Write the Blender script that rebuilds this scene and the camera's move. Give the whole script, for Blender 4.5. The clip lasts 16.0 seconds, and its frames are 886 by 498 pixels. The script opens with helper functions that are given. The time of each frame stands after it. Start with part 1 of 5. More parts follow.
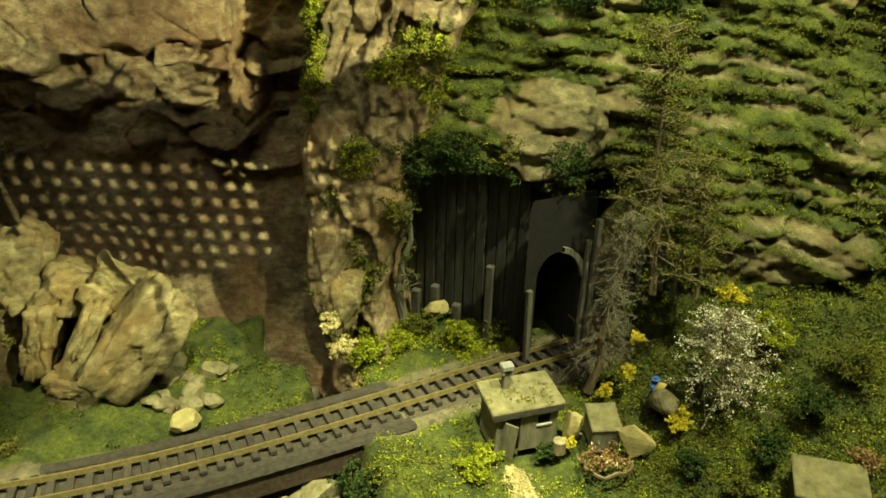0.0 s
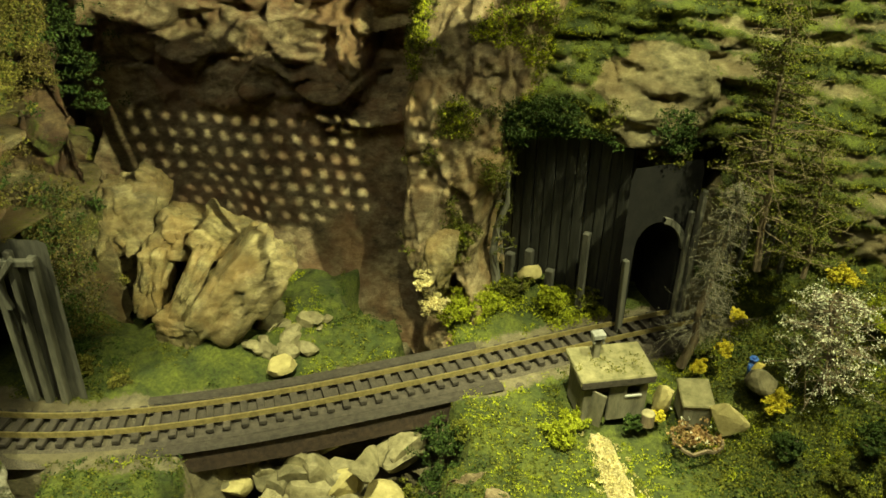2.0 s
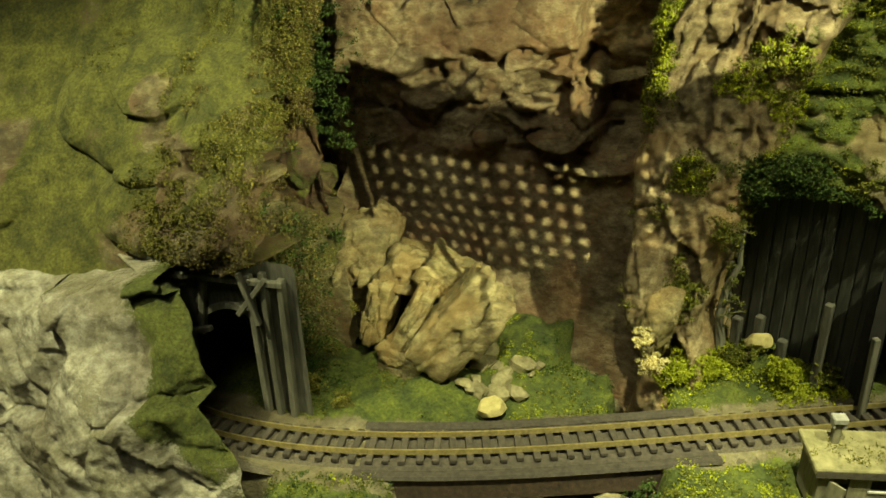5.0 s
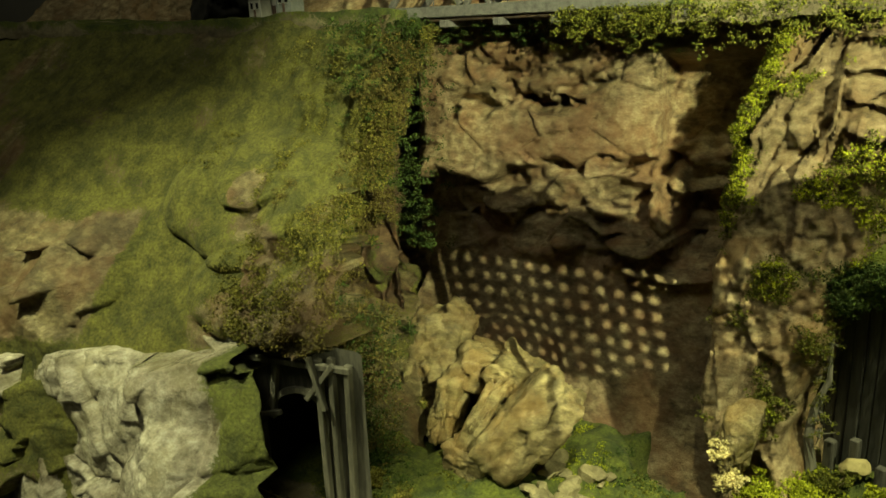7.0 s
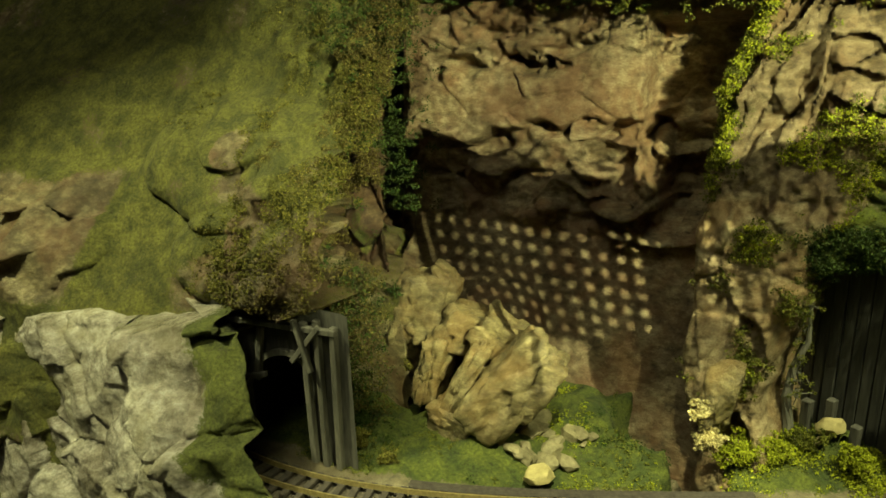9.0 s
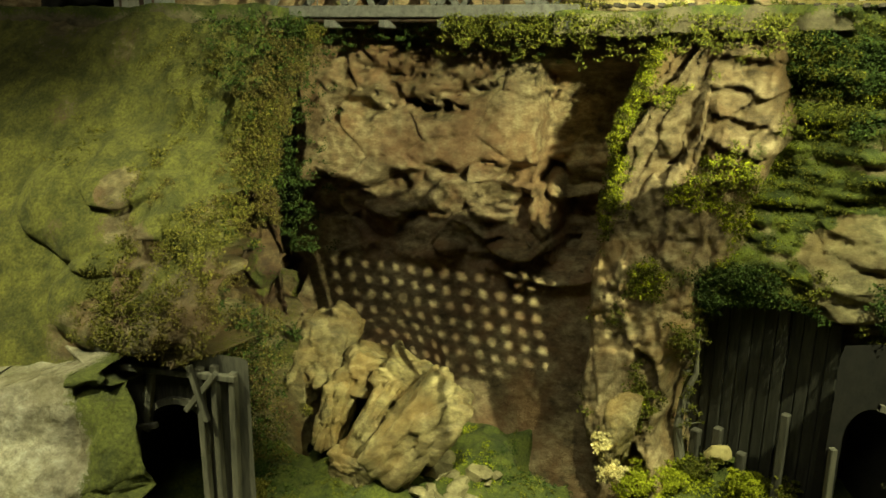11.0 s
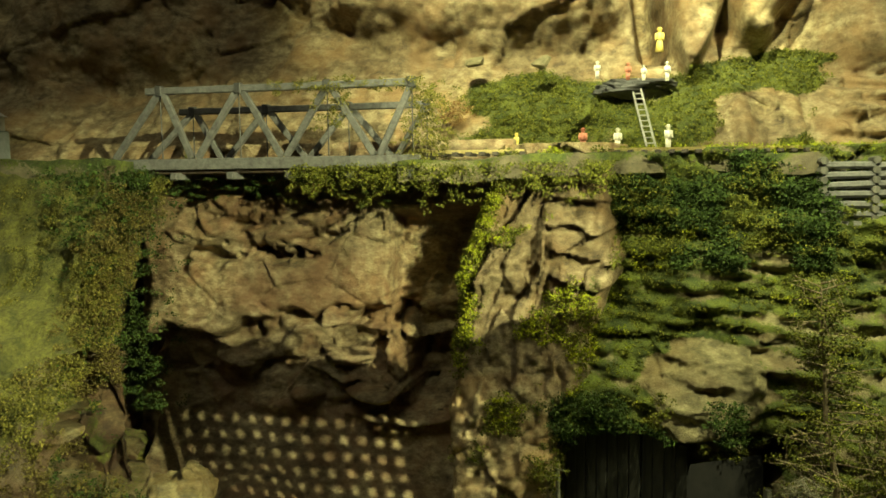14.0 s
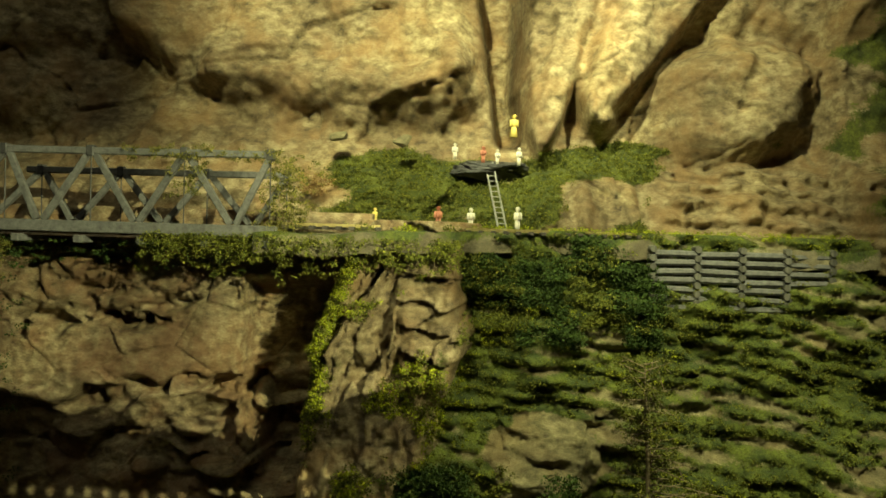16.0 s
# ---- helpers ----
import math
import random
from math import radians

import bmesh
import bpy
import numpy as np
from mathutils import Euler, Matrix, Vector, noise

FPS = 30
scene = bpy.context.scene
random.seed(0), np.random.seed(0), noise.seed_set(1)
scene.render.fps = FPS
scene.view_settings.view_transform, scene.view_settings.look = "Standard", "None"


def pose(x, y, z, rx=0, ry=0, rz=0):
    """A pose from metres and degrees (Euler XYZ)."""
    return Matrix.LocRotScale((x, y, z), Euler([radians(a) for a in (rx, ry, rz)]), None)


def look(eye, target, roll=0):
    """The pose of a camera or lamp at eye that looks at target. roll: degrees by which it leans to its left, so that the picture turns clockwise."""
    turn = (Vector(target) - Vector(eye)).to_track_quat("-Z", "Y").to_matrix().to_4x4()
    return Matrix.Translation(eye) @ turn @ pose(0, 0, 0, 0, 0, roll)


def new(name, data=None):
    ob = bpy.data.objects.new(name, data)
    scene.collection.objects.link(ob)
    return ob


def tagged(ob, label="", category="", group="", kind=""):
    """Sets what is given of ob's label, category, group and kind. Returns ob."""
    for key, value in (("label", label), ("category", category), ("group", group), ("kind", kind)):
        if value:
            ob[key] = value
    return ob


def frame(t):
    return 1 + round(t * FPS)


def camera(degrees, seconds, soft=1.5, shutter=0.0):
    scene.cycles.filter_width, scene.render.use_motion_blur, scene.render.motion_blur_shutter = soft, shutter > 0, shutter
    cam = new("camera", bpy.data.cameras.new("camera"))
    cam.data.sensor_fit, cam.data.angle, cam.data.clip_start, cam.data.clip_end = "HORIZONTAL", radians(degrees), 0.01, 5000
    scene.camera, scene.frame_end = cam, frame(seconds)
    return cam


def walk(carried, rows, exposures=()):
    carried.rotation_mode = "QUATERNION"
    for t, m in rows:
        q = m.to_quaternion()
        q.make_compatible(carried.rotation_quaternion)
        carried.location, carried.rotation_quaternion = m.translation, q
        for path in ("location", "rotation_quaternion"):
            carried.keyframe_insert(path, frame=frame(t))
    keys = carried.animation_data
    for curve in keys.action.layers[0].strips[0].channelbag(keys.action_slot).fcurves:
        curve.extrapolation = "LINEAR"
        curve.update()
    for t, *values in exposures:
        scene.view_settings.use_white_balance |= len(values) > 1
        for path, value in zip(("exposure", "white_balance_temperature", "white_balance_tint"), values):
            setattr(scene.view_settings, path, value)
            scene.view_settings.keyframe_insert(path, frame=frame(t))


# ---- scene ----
cam = camera(60.0, 16.0, 1.6)
PATH = [
    (0, (0.0001, 0.0000, -0.0000), (0.0012, 0.8960, -0.4442), 1.51),
    (0.5, (0.0046, -0.0034, -0.0001), (0.0138, 0.8894, -0.4505), 1.59),
    (1, (0.0044, -0.0044, 0.0000), (-0.0418, 0.8754, -0.4730), 0.27),
    (1.5, (0.0015, -0.0020, -0.0017), (-0.0890, 0.8688, -0.4849), 0.22),
    (2, (-0.0010, -0.0010, -0.0022), (-0.1187, 0.8648, -0.4884), 0.81),
    (2.5, (-0.0045, -0.0010, -0.0018), (-0.1879, 0.8504, -0.4933), -0.12),
    (3, (-0.0091, -0.0021, -0.0007), (-0.2389, 0.8343, -0.4983), -0.32),
    (3.5, (-0.0102, -0.0009, -0.0011), (-0.2790, 0.8249, -0.4969), -1.01),
    (4, (-0.0124, -0.0018, -0.0001), (-0.3134, 0.8208, -0.4826), -1.10),
    (4.5, (-0.0143, -0.0035, 0.0022), (-0.3507, 0.8176, -0.4591), -1.72),
    (7, (0.0137, -0.0035, -0.0171), (-0.5064, 0.8051, -0.2924), -2.40),
    (7.5, (0.0139, -0.0045, -0.0163), (-0.5142, 0.8063, -0.2685), -2.44),
    (8, (0.0129, -0.0030, -0.0172), (-0.4989, 0.7971, -0.3303), -2.68),
    (10.5, (-0.0006, -0.0106, -0.0192), (-0.4282, 0.8382, -0.3303), -0.54),
    (11, (-0.0066, -0.0129, -0.0222), (-0.3612, 0.8836, -0.2880), 0.58),
    (11.5, (-0.0042, -0.0131, -0.0196), (-0.3230, 0.9085, -0.2411), 0.21),
    (12, (-0.0029, -0.0143, -0.0191), (-0.3023, 0.9206, -0.2096), 0.48),
    (12.5, (-0.0008, -0.0136, -0.0171), (-0.2719, 0.9355, -0.1776), -0.04),
    (13, (0.0007, -0.0146, -0.0157), (-0.2452, 0.9452, -0.1510), -0.63),
    (13.5, (0.0017, -0.0134, -0.0163), (-0.2194, 0.9553, -0.1290), -0.60),
    (14, (0.0038, -0.0139, -0.0156), (-0.1960, 0.9614, -0.1100), -0.75),
    (14.5, (0.0104, -0.0145, -0.0108), (-0.1395, 0.9721, -0.0763), -0.01),
    (15, (0.0160, -0.0173, -0.0080), (-0.0932, 0.9760, -0.0464), -0.14),
    (15.5, (0.0200, -0.0196, -0.0068), (-0.0600, 0.9768, -0.0340), 1.08),
    (16, (0.0243, -0.0242, -0.0004), (-0.0229, 0.9745, -0.0229), 1.71),
]
walk(cam, [(t, look(eye, target, roll)) for t, eye, target, roll in PATH], [(0, 0.0), (3.5, 0.03), (7.0, -0.12), (11.0, -0.1), (12.5, 0.0), (14.0, -0.16), (16.0, -0.68)])

# One plan unit is 0.06 m: the layout is a 1:87 railway model with 16.5 mm track.
U = 0.06

# ---- world and light ----
world = bpy.data.worlds.new("hall")
scene.world = world
world.use_nodes = True
world.node_tree.nodes["Background"].inputs[0].default_value = (0.70, 0.72, 0.62, 1)
world.node_tree.nodes["Background"].inputs[1].default_value = 0.062


def spot(name, eye, target, watts, degrees, blend, radius, colour):
    data = bpy.data.lights.new(name, "SPOT")
    data.energy, data.spot_size, data.spot_blend = watts, radians(degrees), blend
    data.shadow_soft_size, data.color = radius, colour
    ob = new(name, data)
    ob.matrix_world = look(Vector(eye) * U, Vector(target) * U)
    return ob


WARM = (0.91, 0.91, 0.47)
spot("gorge_spot_lamp", (5.6, 0.2, 3.2), (-4.4, 9.3, -2.3), 58, 33, 0.45, 0.0006, WARM)
spot("hillside_spot_lamp", (4.6, 4.2, 7.0), (3.15, 7.7, -3.8), 37, 52, 0.8, 0.008, WARM)
spot("cliff_spot_lamp", (-1.5, 1.0, 7.5), (0.6, 11.0, 3.4), 74, 61, 0.9, 0.004, WARM)
spot("spire_spot_lamp", (3.6, 4.6, 8.0), (1.6, 10.6, 2.9), 34, 26, 0.9, 0.006, WARM)
spot("tunnel_spot_lamp", (-8.2, 1.6, 5.2), (-7.8, 4.9, -4.7), 23, 57, 0.9, 0.010, WARM)
# unseen fill spot, added to brighten the track and the ground before it
spot("track_fill_spot", (0.2, 2.4, 5.2), (-1.3, 4.3, -5.6), 40, 43, 0.6, 0.008, WARM)


def panel(name, eye, target, size, watts, colour):
    data = bpy.data.lights.new(name, "AREA")
    data.energy, data.size, data.color = watts, size, colour
    ob = new(name, data)
    ob.matrix_world = look(Vector(eye) * U, Vector(target) * U)
    return ob


panel("hall_ceiling_lamp", (-4, -6, 22), (-4, 6, -3), 0.7, 6.0, (0.95, 0.93, 0.6))

# ---- numeric noise ----


def hash3(i, j, k, s):
    n = (i.astype(np.int64) * 374761393 + j.astype(np.int64) * 668265263 + k.astype(np.int64) * 2147483647 + s * 974634777) & 0xFFFFFFFF
    n = ((n ^ (n >> 13)) * 1274126177) & 0xFFFFFFFF
    n = ((n ^ (n >> 16)) * 2246822519) & 0xFFFFFFFF
    return ((n ^ (n >> 15)) & 0xFFFFFF) / 16777215.0


def vnoise(x, y, z, s=0):
    """Smooth value noise from -1 to 1."""
    xi, yi, zi = np.floor(x), np.floor(y), np.floor(z)
    fx, fy, fz = x - xi, y - yi, z - zi
    fx, fy, fz = (f * f * (3 - 2 * f) for f in (fx, fy, fz))
    out = 0
    for dx in (0, 1):
        for dy in (0, 1):
            for dz in (0, 1):
                w = (fx if dx else 1 - fx) * (fy if dy else 1 - fy) * (fz if dz else 1 - fz)
                out = out + w * hash3(xi + dx, yi + dy, zi + dz, s)
    return out * 2 - 1


def fbm(x, y, z, octaves=4, s=0, gain=0.5):
    total, amp = 0, 1.0
    for o in range(octaves):
        total = total + amp * vnoise(x * 2**o, y * 2**o, z * 2**o, s + o)
        amp *= gain
    return total


def blocks(x, z, s=0, tilt=0.5):
    """Broken rock: cells with their own offset and slope. Returns the offset (about -1 to 1) and the distance to the crack."""
    xi, zi = np.floor(x), np.floor(z)
    best = np.full(np.shape(x), 9.0)
    second = best.copy()
    val = np.zeros(np.shape(x))
    for dx in (-1, 0, 1):
        for dz in (-1, 0, 1):
            cx, cz = xi + dx, zi + dz
            k = cx * 0
            px, pz = cx + hash3(cx, cz, k, s), cz + hash3(cx, cz, k, s + 1)
            d = np.hypot(x - px, z - pz)
            v = (hash3(cx, cz, k, s + 2) * 2 - 1) + tilt * ((hash3(cx, cz, k, s + 3) * 2 - 1) * (x - px) + (hash3(cx, cz, k, s + 4) * 2 - 1) * (z - pz)) * 2
            near = d < best
            second = np.where(near, best, np.minimum(second, d))
            val = np.where(near, v, val)
            best = np.where(near, d, best)
    return val, second - best


def step(v, a, b):
    t = np.clip((v - a) / (b - a), 0, 1)
    return t * t * (3 - 2 * t)


def bump(x, z, cx, cz, rx, rz, power=2.0):
    r = (np.abs((x - cx) / rx) ** power + np.abs((z - cz) / rz) ** power)
    return np.clip(1 - r, 0, 1) ** 0.5


def swell(x, z, cx, cz, rx, rz, power=2.0):
    """A soft swelling with no hard rim."""
    r = (np.abs((x - cx) / rx) ** power + np.abs((z - cz) / rz) ** power)
    return step(np.clip(1 - r, 0, 1), 0.0, 0.9)


# ---- materials ----


def material(name):
    m = bpy.data.materials.new(name)
    m.use_nodes = True
    t = m.node_tree
    return m, t, t.nodes["Principled BSDF"]


def node(t, kind, **values):
    n = t.nodes.new(kind)
    for key, value in values.items():
        n.inputs[key.replace("_", " ")].default_value = value
    return n


def ramp(t, source, stops):
    r = t.nodes.new("ShaderNodeValToRGB")
    while len(r.color_ramp.elements) < len(stops):
        r.color_ramp.elements.new(0.5)
    for e, (p, c) in zip(r.color_ramp.elements, stops):
        e.position, e.color = p, (*c, 1)
    t.links.new(source, r.inputs[0])
    return r.outputs[0]


def blend(t, fac, a, b, kind="MIX"):
    m = t.nodes.new("ShaderNodeMix")
    m.data_type, m.blend_type = "RGBA", kind
    for socket, value in ((m.inputs[0], fac), (m.inputs[6], a), (m.inputs[7], b)):
        if isinstance(value, (int, float)):
            socket.default_value = value
        elif isinstance(value, tuple):
            socket.default_value = (*value, 1)
        else:
            t.links.new(value, socket)
    return m.outputs[2]


def coords(t, scale=(1, 1, 1)):
    g = t.nodes.new("ShaderNodeNewGeometry")
    m = t.nodes.new("ShaderNodeMapping")
    m.inputs["Scale"].default_value = scale
    t.links.new(g.outputs["Position"], m.inputs[0])
    return m.outputs[0], g


def noise_tex(t, vec, scale, detail=6, rough=0.6):
    n = node(t, "ShaderNodeTexNoise", Scale=scale, Detail=detail, Roughness=rough)
    t.links.new(vec, n.inputs["Vector"])
    return n.outputs["Fac"]


def relief_bump(t, bsdf, sources, distance):
    last = None
    for source, strength in sources:
        b = node(t, "ShaderNodeBump", Strength=strength, Distance=distance)
        t.links.new(source, b.inputs["Height"])
        if last:
            t.links.new(last, b.inputs["Normal"])
        last = b.outputs[0]
    t.links.new(last, bsdf.inputs["Normal"])


def cliff_material(name, dark, mid, pale, tint, moss_a, moss_b, rough=0.75, gloss=0.35):
    """Painted plaster rock with sprinkled turf where the attribute moss says so."""
    m, t, bsdf = material(name)
    vec, g = coords(t)
    flat, _ = coords(t, (0.75, 0.75, 1.25))
    big, fine, grain = noise_tex(t, vec, 28, 5), noise_tex(t, flat, 120, 8, 0.7), noise_tex(t, vec, 700, 4, 0.7)
    rock = ramp(t, fine, [(0.3, dark), (0.48, mid), (0.66, pale)])
    rock = blend(t, ramp(t, big, [(0.45, (0, 0, 0)), (0.62, (1, 1, 1))]), rock, tint, "MIX")
    rock = blend(t, 0.4, rock, ramp(t, fine, [(0.3, dark), (0.5, mid), (0.7, pale)]))
    wide = noise_tex(t, vec, 11, 6, 0.6)
    rock = blend(t, 0.75, rock, ramp(t, wide, [(0.36, (0.5, 0.44, 0.36)), (0.5, (0.95, 0.92, 0.88)), (0.63, (1.45, 1.42, 1.3))]), "MULTIPLY")
    rock = blend(t, 0.5, rock, ramp(t, grain, [(0.3, (0.55, 0.55, 0.55)), (0.7, (1, 1, 1))]), "MULTIPLY")
    tuft = noise_tex(t, vec, 420, 5, 0.75)
    patch = noise_tex(t, vec, 60, 5, 0.6)
    green = blend(t, ramp(t, patch, [(0.38, (0, 0, 0)), (0.62, (1, 1, 1))]), moss_a, moss_b)
    green = blend(t, 0.8, green, ramp(t, tuft, [(0.3, (0.15, 0.15, 0.15)), (0.5, (0.75, 0.75, 0.75)), (0.7, (1.4, 1.35, 1.2))]), "MULTIPLY")
    attr = t.nodes.new("ShaderNodeAttribute")
    attr.attribute_name = "moss"
    edge = t.nodes.new("ShaderNodeMath")
    edge.operation = "MULTIPLY_ADD"
    t.links.new(tuft, edge.inputs[0])
    edge.inputs[1].default_value = 0.9
    t.links.new(attr.outputs["Fac"], edge.inputs[2])
    mask = ramp(t, edge.outputs[0], [(0.82, (0, 0, 0)), (0.98, (1, 1, 1))])
    t.links.new(blend(t, mask, rock, green), bsdf.inputs["Base Color"])
    wet = ramp(t, mask, [(0, (rough - 0.25 * gloss,) * 3), (1, (0.95,) * 3)])
    t.links.new(wet, bsdf.inputs["Roughness"])
    relief_bump(t, bsdf, [(fine, 0.5), (grain, 0.35), (tuft, 0.5)], 0.004)
    return m


def plain_material(name, a, b, scale=200, rough=0.8, bump_=0.3, metal=0.0, stretch=(1, 1, 1), per_object=0.0):
    m, t, bsdf = material(name)
    vec, g = coords(t, stretch)
    n = noise_tex(t, vec, scale, 6, 0.65)
    colour = ramp(t, n, [(0.32, a), (0.68, b)])
    if per_object:
        info = t.nodes.new("ShaderNodeObjectInfo")
        shade = ramp(t, info.outputs["Random"], [(0, (1 - per_object,) * 3), (1, (1 + per_object * 0.4,) * 3)])
        colour = blend(t, 1.0, colour, shade, "MULTIPLY")
    t.links.new(colour, bsdf.inputs["Base Color"])
    bsdf.inputs["Roughness"].default_value, bsdf.inputs["Metallic"].default_value = rough, metal
    relief_bump(t, bsdf, [(n, bump_)], 0.002)
    return m


def leaf_material(name, a, b, c, rough=0.8):
    """Foam and lichen foliage; each flake has its own shade."""
    m, t, bsdf = material(name)
    g = t.nodes.new("ShaderNodeNewGeometry")
    vec, _ = coords(t)
    each = ramp(t, g.outputs["Random Per Island"], [(0, a), (0.55, b), (1, c)])
    n = noise_tex(t, vec, 90, 3)
    t.links.new(blend(t, 0.55, each, ramp(t, n, [(0.35, (0.45, 0.45, 0.4)), (0.65, (1.25, 1.2, 1.1))]), "MULTIPLY"), bsdf.inputs["Base Color"])
    bsdf.inputs["Roughness"].default_value = rough
    bsdf.inputs["Specular IOR Level"].default_value = 0.2
    return m


ROCK_TAN = cliff_material("tan_rock", (0.065, 0.048, 0.026), (0.27, 0.21, 0.115), (0.50, 0.43, 0.27), (0.30, 0.18, 0.075), (0.055, 0.072, 0.012), (0.135, 0.155, 0.022))
ROCK_BROWN = cliff_material("brown_rock", (0.05, 0.037, 0.022), (0.24, 0.185, 0.105), (0.48, 0.41, 0.26), (0.22, 0.11, 0.05), (0.055, 0.072, 0.012), (0.15, 0.17, 0.022))
ROCK_HILL = cliff_material("layered_hill_rock", (0.05, 0.043, 0.02), (0.17, 0.15, 0.07), (0.37, 0.33, 0.18), (0.17, 0.12, 0.05), (0.045, 0.066, 0.011), (0.13, 0.16, 0.018))
ROCK_BOULDER = cliff_material("boulder_rock", (0.04, 0.033, 0.014), (0.21, 0.175, 0.085), (0.44, 0.385, 0.20), (0.26, 0.17, 0.06), (0.055, 0.072, 0.012), (0.13, 0.15, 0.022), 0.6, 0.5)
ROCK_RED = cliff_material("red_brown_rock", (0.025, 0.016, 0.009), (0.085, 0.058, 0.028), (0.24, 0.18, 0.085), (0.12, 0.05, 0.022), (0.055, 0.066, 0.012), (0.13, 0.14, 0.022))
ROCK_GREY = cliff_material("grey_rock", (0.15, 0.14, 0.11), (0.42, 0.40, 0.32), (0.74, 0.72, 0.62), (0.24, 0.22, 0.13), (0.08, 0.095, 0.022), (0.16, 0.18, 0.04), 0.45, 0.8)
ROCK_LEFT = cliff_material("green_hill_rock", (0.045, 0.036, 0.018), (0.14, 0.115, 0.055), (0.33, 0.29, 0.16), (0.15, 0.08, 0.035), (0.07, 0.076, 0.016), (0.16, 0.16, 0.032), 0.65)
TURF = cliff_material("turf", (0.06, 0.055, 0.035), (0.17, 0.15, 0.09), (0.28, 0.25, 0.15), (0.16, 0.14, 0.08), (0.045, 0.066, 0.012), (0.115, 0.14, 0.018))
STONE = plain_material("pale_stone", (0.12, 0.105, 0.05), (0.31, 0.275, 0.15), 160, 0.8, 0.5, per_object=0.35)
STONE_BRIGHT = plain_material("yellow_stone", (0.30, 0.255, 0.10), (0.50, 0.43, 0.19), 160, 0.8, 0.4)
TIMBER = plain_material("weathered_timber", (0.05, 0.05, 0.042), (0.15, 0.145, 0.115), 300, 0.85, 0.5, stretch=(1, 1, 0.15), per_object=0.25)
POST_WOOD = plain_material("grey_post_timber", (0.10, 0.10, 0.08), (0.26, 0.25, 0.19), 300, 0.85, 0.5, stretch=(1, 1, 0.15), per_object=0.3)
DARK_TIMBER = plain_material("dark_portal_timber", (0.018, 0.019, 0.015), (0.055, 0.055, 0.044), 300, 0.9, 0.5, stretch=(1, 1, 0.15), per_object=0.3)
BRIDGE_WOOD = plain_material("grey_bridge_timber", (0.07, 0.07, 0.068), (0.155, 0.155, 0.145), 260, 0.8, 0.3, per_object=0.1)
IRON = plain_material("black_fitting", (0.03, 0.03, 0.03), (0.07, 0.07, 0.07), 300, 0.6, 0.2)
TIE = plain_material("dark_sleeper", (0.032, 0.026, 0.02), (0.08, 0.068, 0.052), 300, 0.85, 0.3, per_object=0.3)
BALLAST = plain_material("fine_ballast", (0.05, 0.042, 0.03), (0.14, 0.12, 0.085), 900, 0.95, 0.8)
BRASS = plain_material("worn_brass_rail", (0.42, 0.34, 0.14), (0.75, 0.63, 0.28), 400, 0.28, 0.1, 0.75)
GIRDER = plain_material("rusty_girder", (0.025, 0.017, 0.012), (0.07, 0.045, 0.03), 250, 0.8, 0.4)
# near-black that stands in for shade: tunnel bores, east mouth wall, rock behind the plateau
BLACK = plain_material("shade_black", (0.006, 0.006, 0.006), (0.015, 0.014, 0.012), 100, 0.95, 0.3)
SHED_WALL = plain_material("grey_shed_board", (0.09, 0.085, 0.055), (0.21, 0.195, 0.13), 220, 0.85, 0.4, stretch=(1, 1, 0.3))
SHED_ROOF = plain_material("mossy_tar_roof", (0.10, 0.095, 0.04), (0.25, 0.225, 0.115), 130, 0.9, 0.5)
GREY_PAINT = plain_material("grey_casting", (0.18, 0.18, 0.16), (0.30, 0.30, 0.27), 300, 0.6, 0.2)
PATH_GRIT = plain_material("straw_path", (0.25, 0.21, 0.10), (0.5, 0.43, 0.22), 500, 0.95, 0.8)
BARK = plain_material("bark", (0.10, 0.075, 0.045), (0.30, 0.23, 0.14), 300, 0.9, 0.6, stretch=(1, 1, 0.25))
TWIG = plain_material("bleached_twig", (0.12, 0.11, 0.075), (0.28, 0.265, 0.2), 300, 0.9, 0.3)
WHITE = plain_material("white_painted_card", (0.34, 0.34, 0.31), (0.48, 0.48, 0.44), 200, 0.7, 0.1)
ROOF_RED = plain_material("red_roof", (0.18, 0.03, 0.025), (0.30, 0.06, 0.045), 200, 0.8, 0.2)
ROOF_BROWN = plain_material("brown_roof", (0.08, 0.05, 0.04), (0.15, 0.10, 0.08), 200, 0.8, 0.2)
HOUSE_GREY = plain_material("grey_house_card", (0.16, 0.18, 0.18), (0.26, 0.28, 0.28), 200, 0.8, 0.1)
DARK_PANE = plain_material("dark_window", (0.01, 0.01, 0.012), (0.02, 0.02, 0.022), 100, 0.25, 0.0)
WALL_PAINT = plain_material("hall_paint", (0.10, 0.095, 0.085), (0.13, 0.125, 0.11), 6, 0.9, 0.1)
FIG_WHITE = plain_material("figure_white", (0.6, 0.57, 0.48), (0.75, 0.72, 0.62), 300, 0.6, 0.1)
FIG_YELLOW = plain_material("figure_yellow", (0.55, 0.44, 0.10), (0.68, 0.56, 0.16), 300, 0.6, 0.1)
FIG_BLUE = plain_material("figure_blue", (0.03, 0.10, 0.42), (0.05, 0.16, 0.58), 300, 0.6, 0.1)
FIG_RED = plain_material("figure_red", (0.40, 0.14, 0.09), (0.50, 0.20, 0.13), 300, 0.6, 0.1)
LEAF_GREEN = leaf_material("green_foam", (0.050, 0.064, 0.010), (0.116, 0.130, 0.018), (0.212, 0.218, 0.030))
LEAF_CRAG = leaf_material("rusty_olive_lichen", (0.055, 0.042, 0.013), (0.12, 0.10, 0.028), (0.21, 0.185, 0.05))
LEAF_GREY = leaf_material("grey_needle", (0.09, 0.085, 0.045), (0.19, 0.175, 0.10), (0.32, 0.30, 0.19))
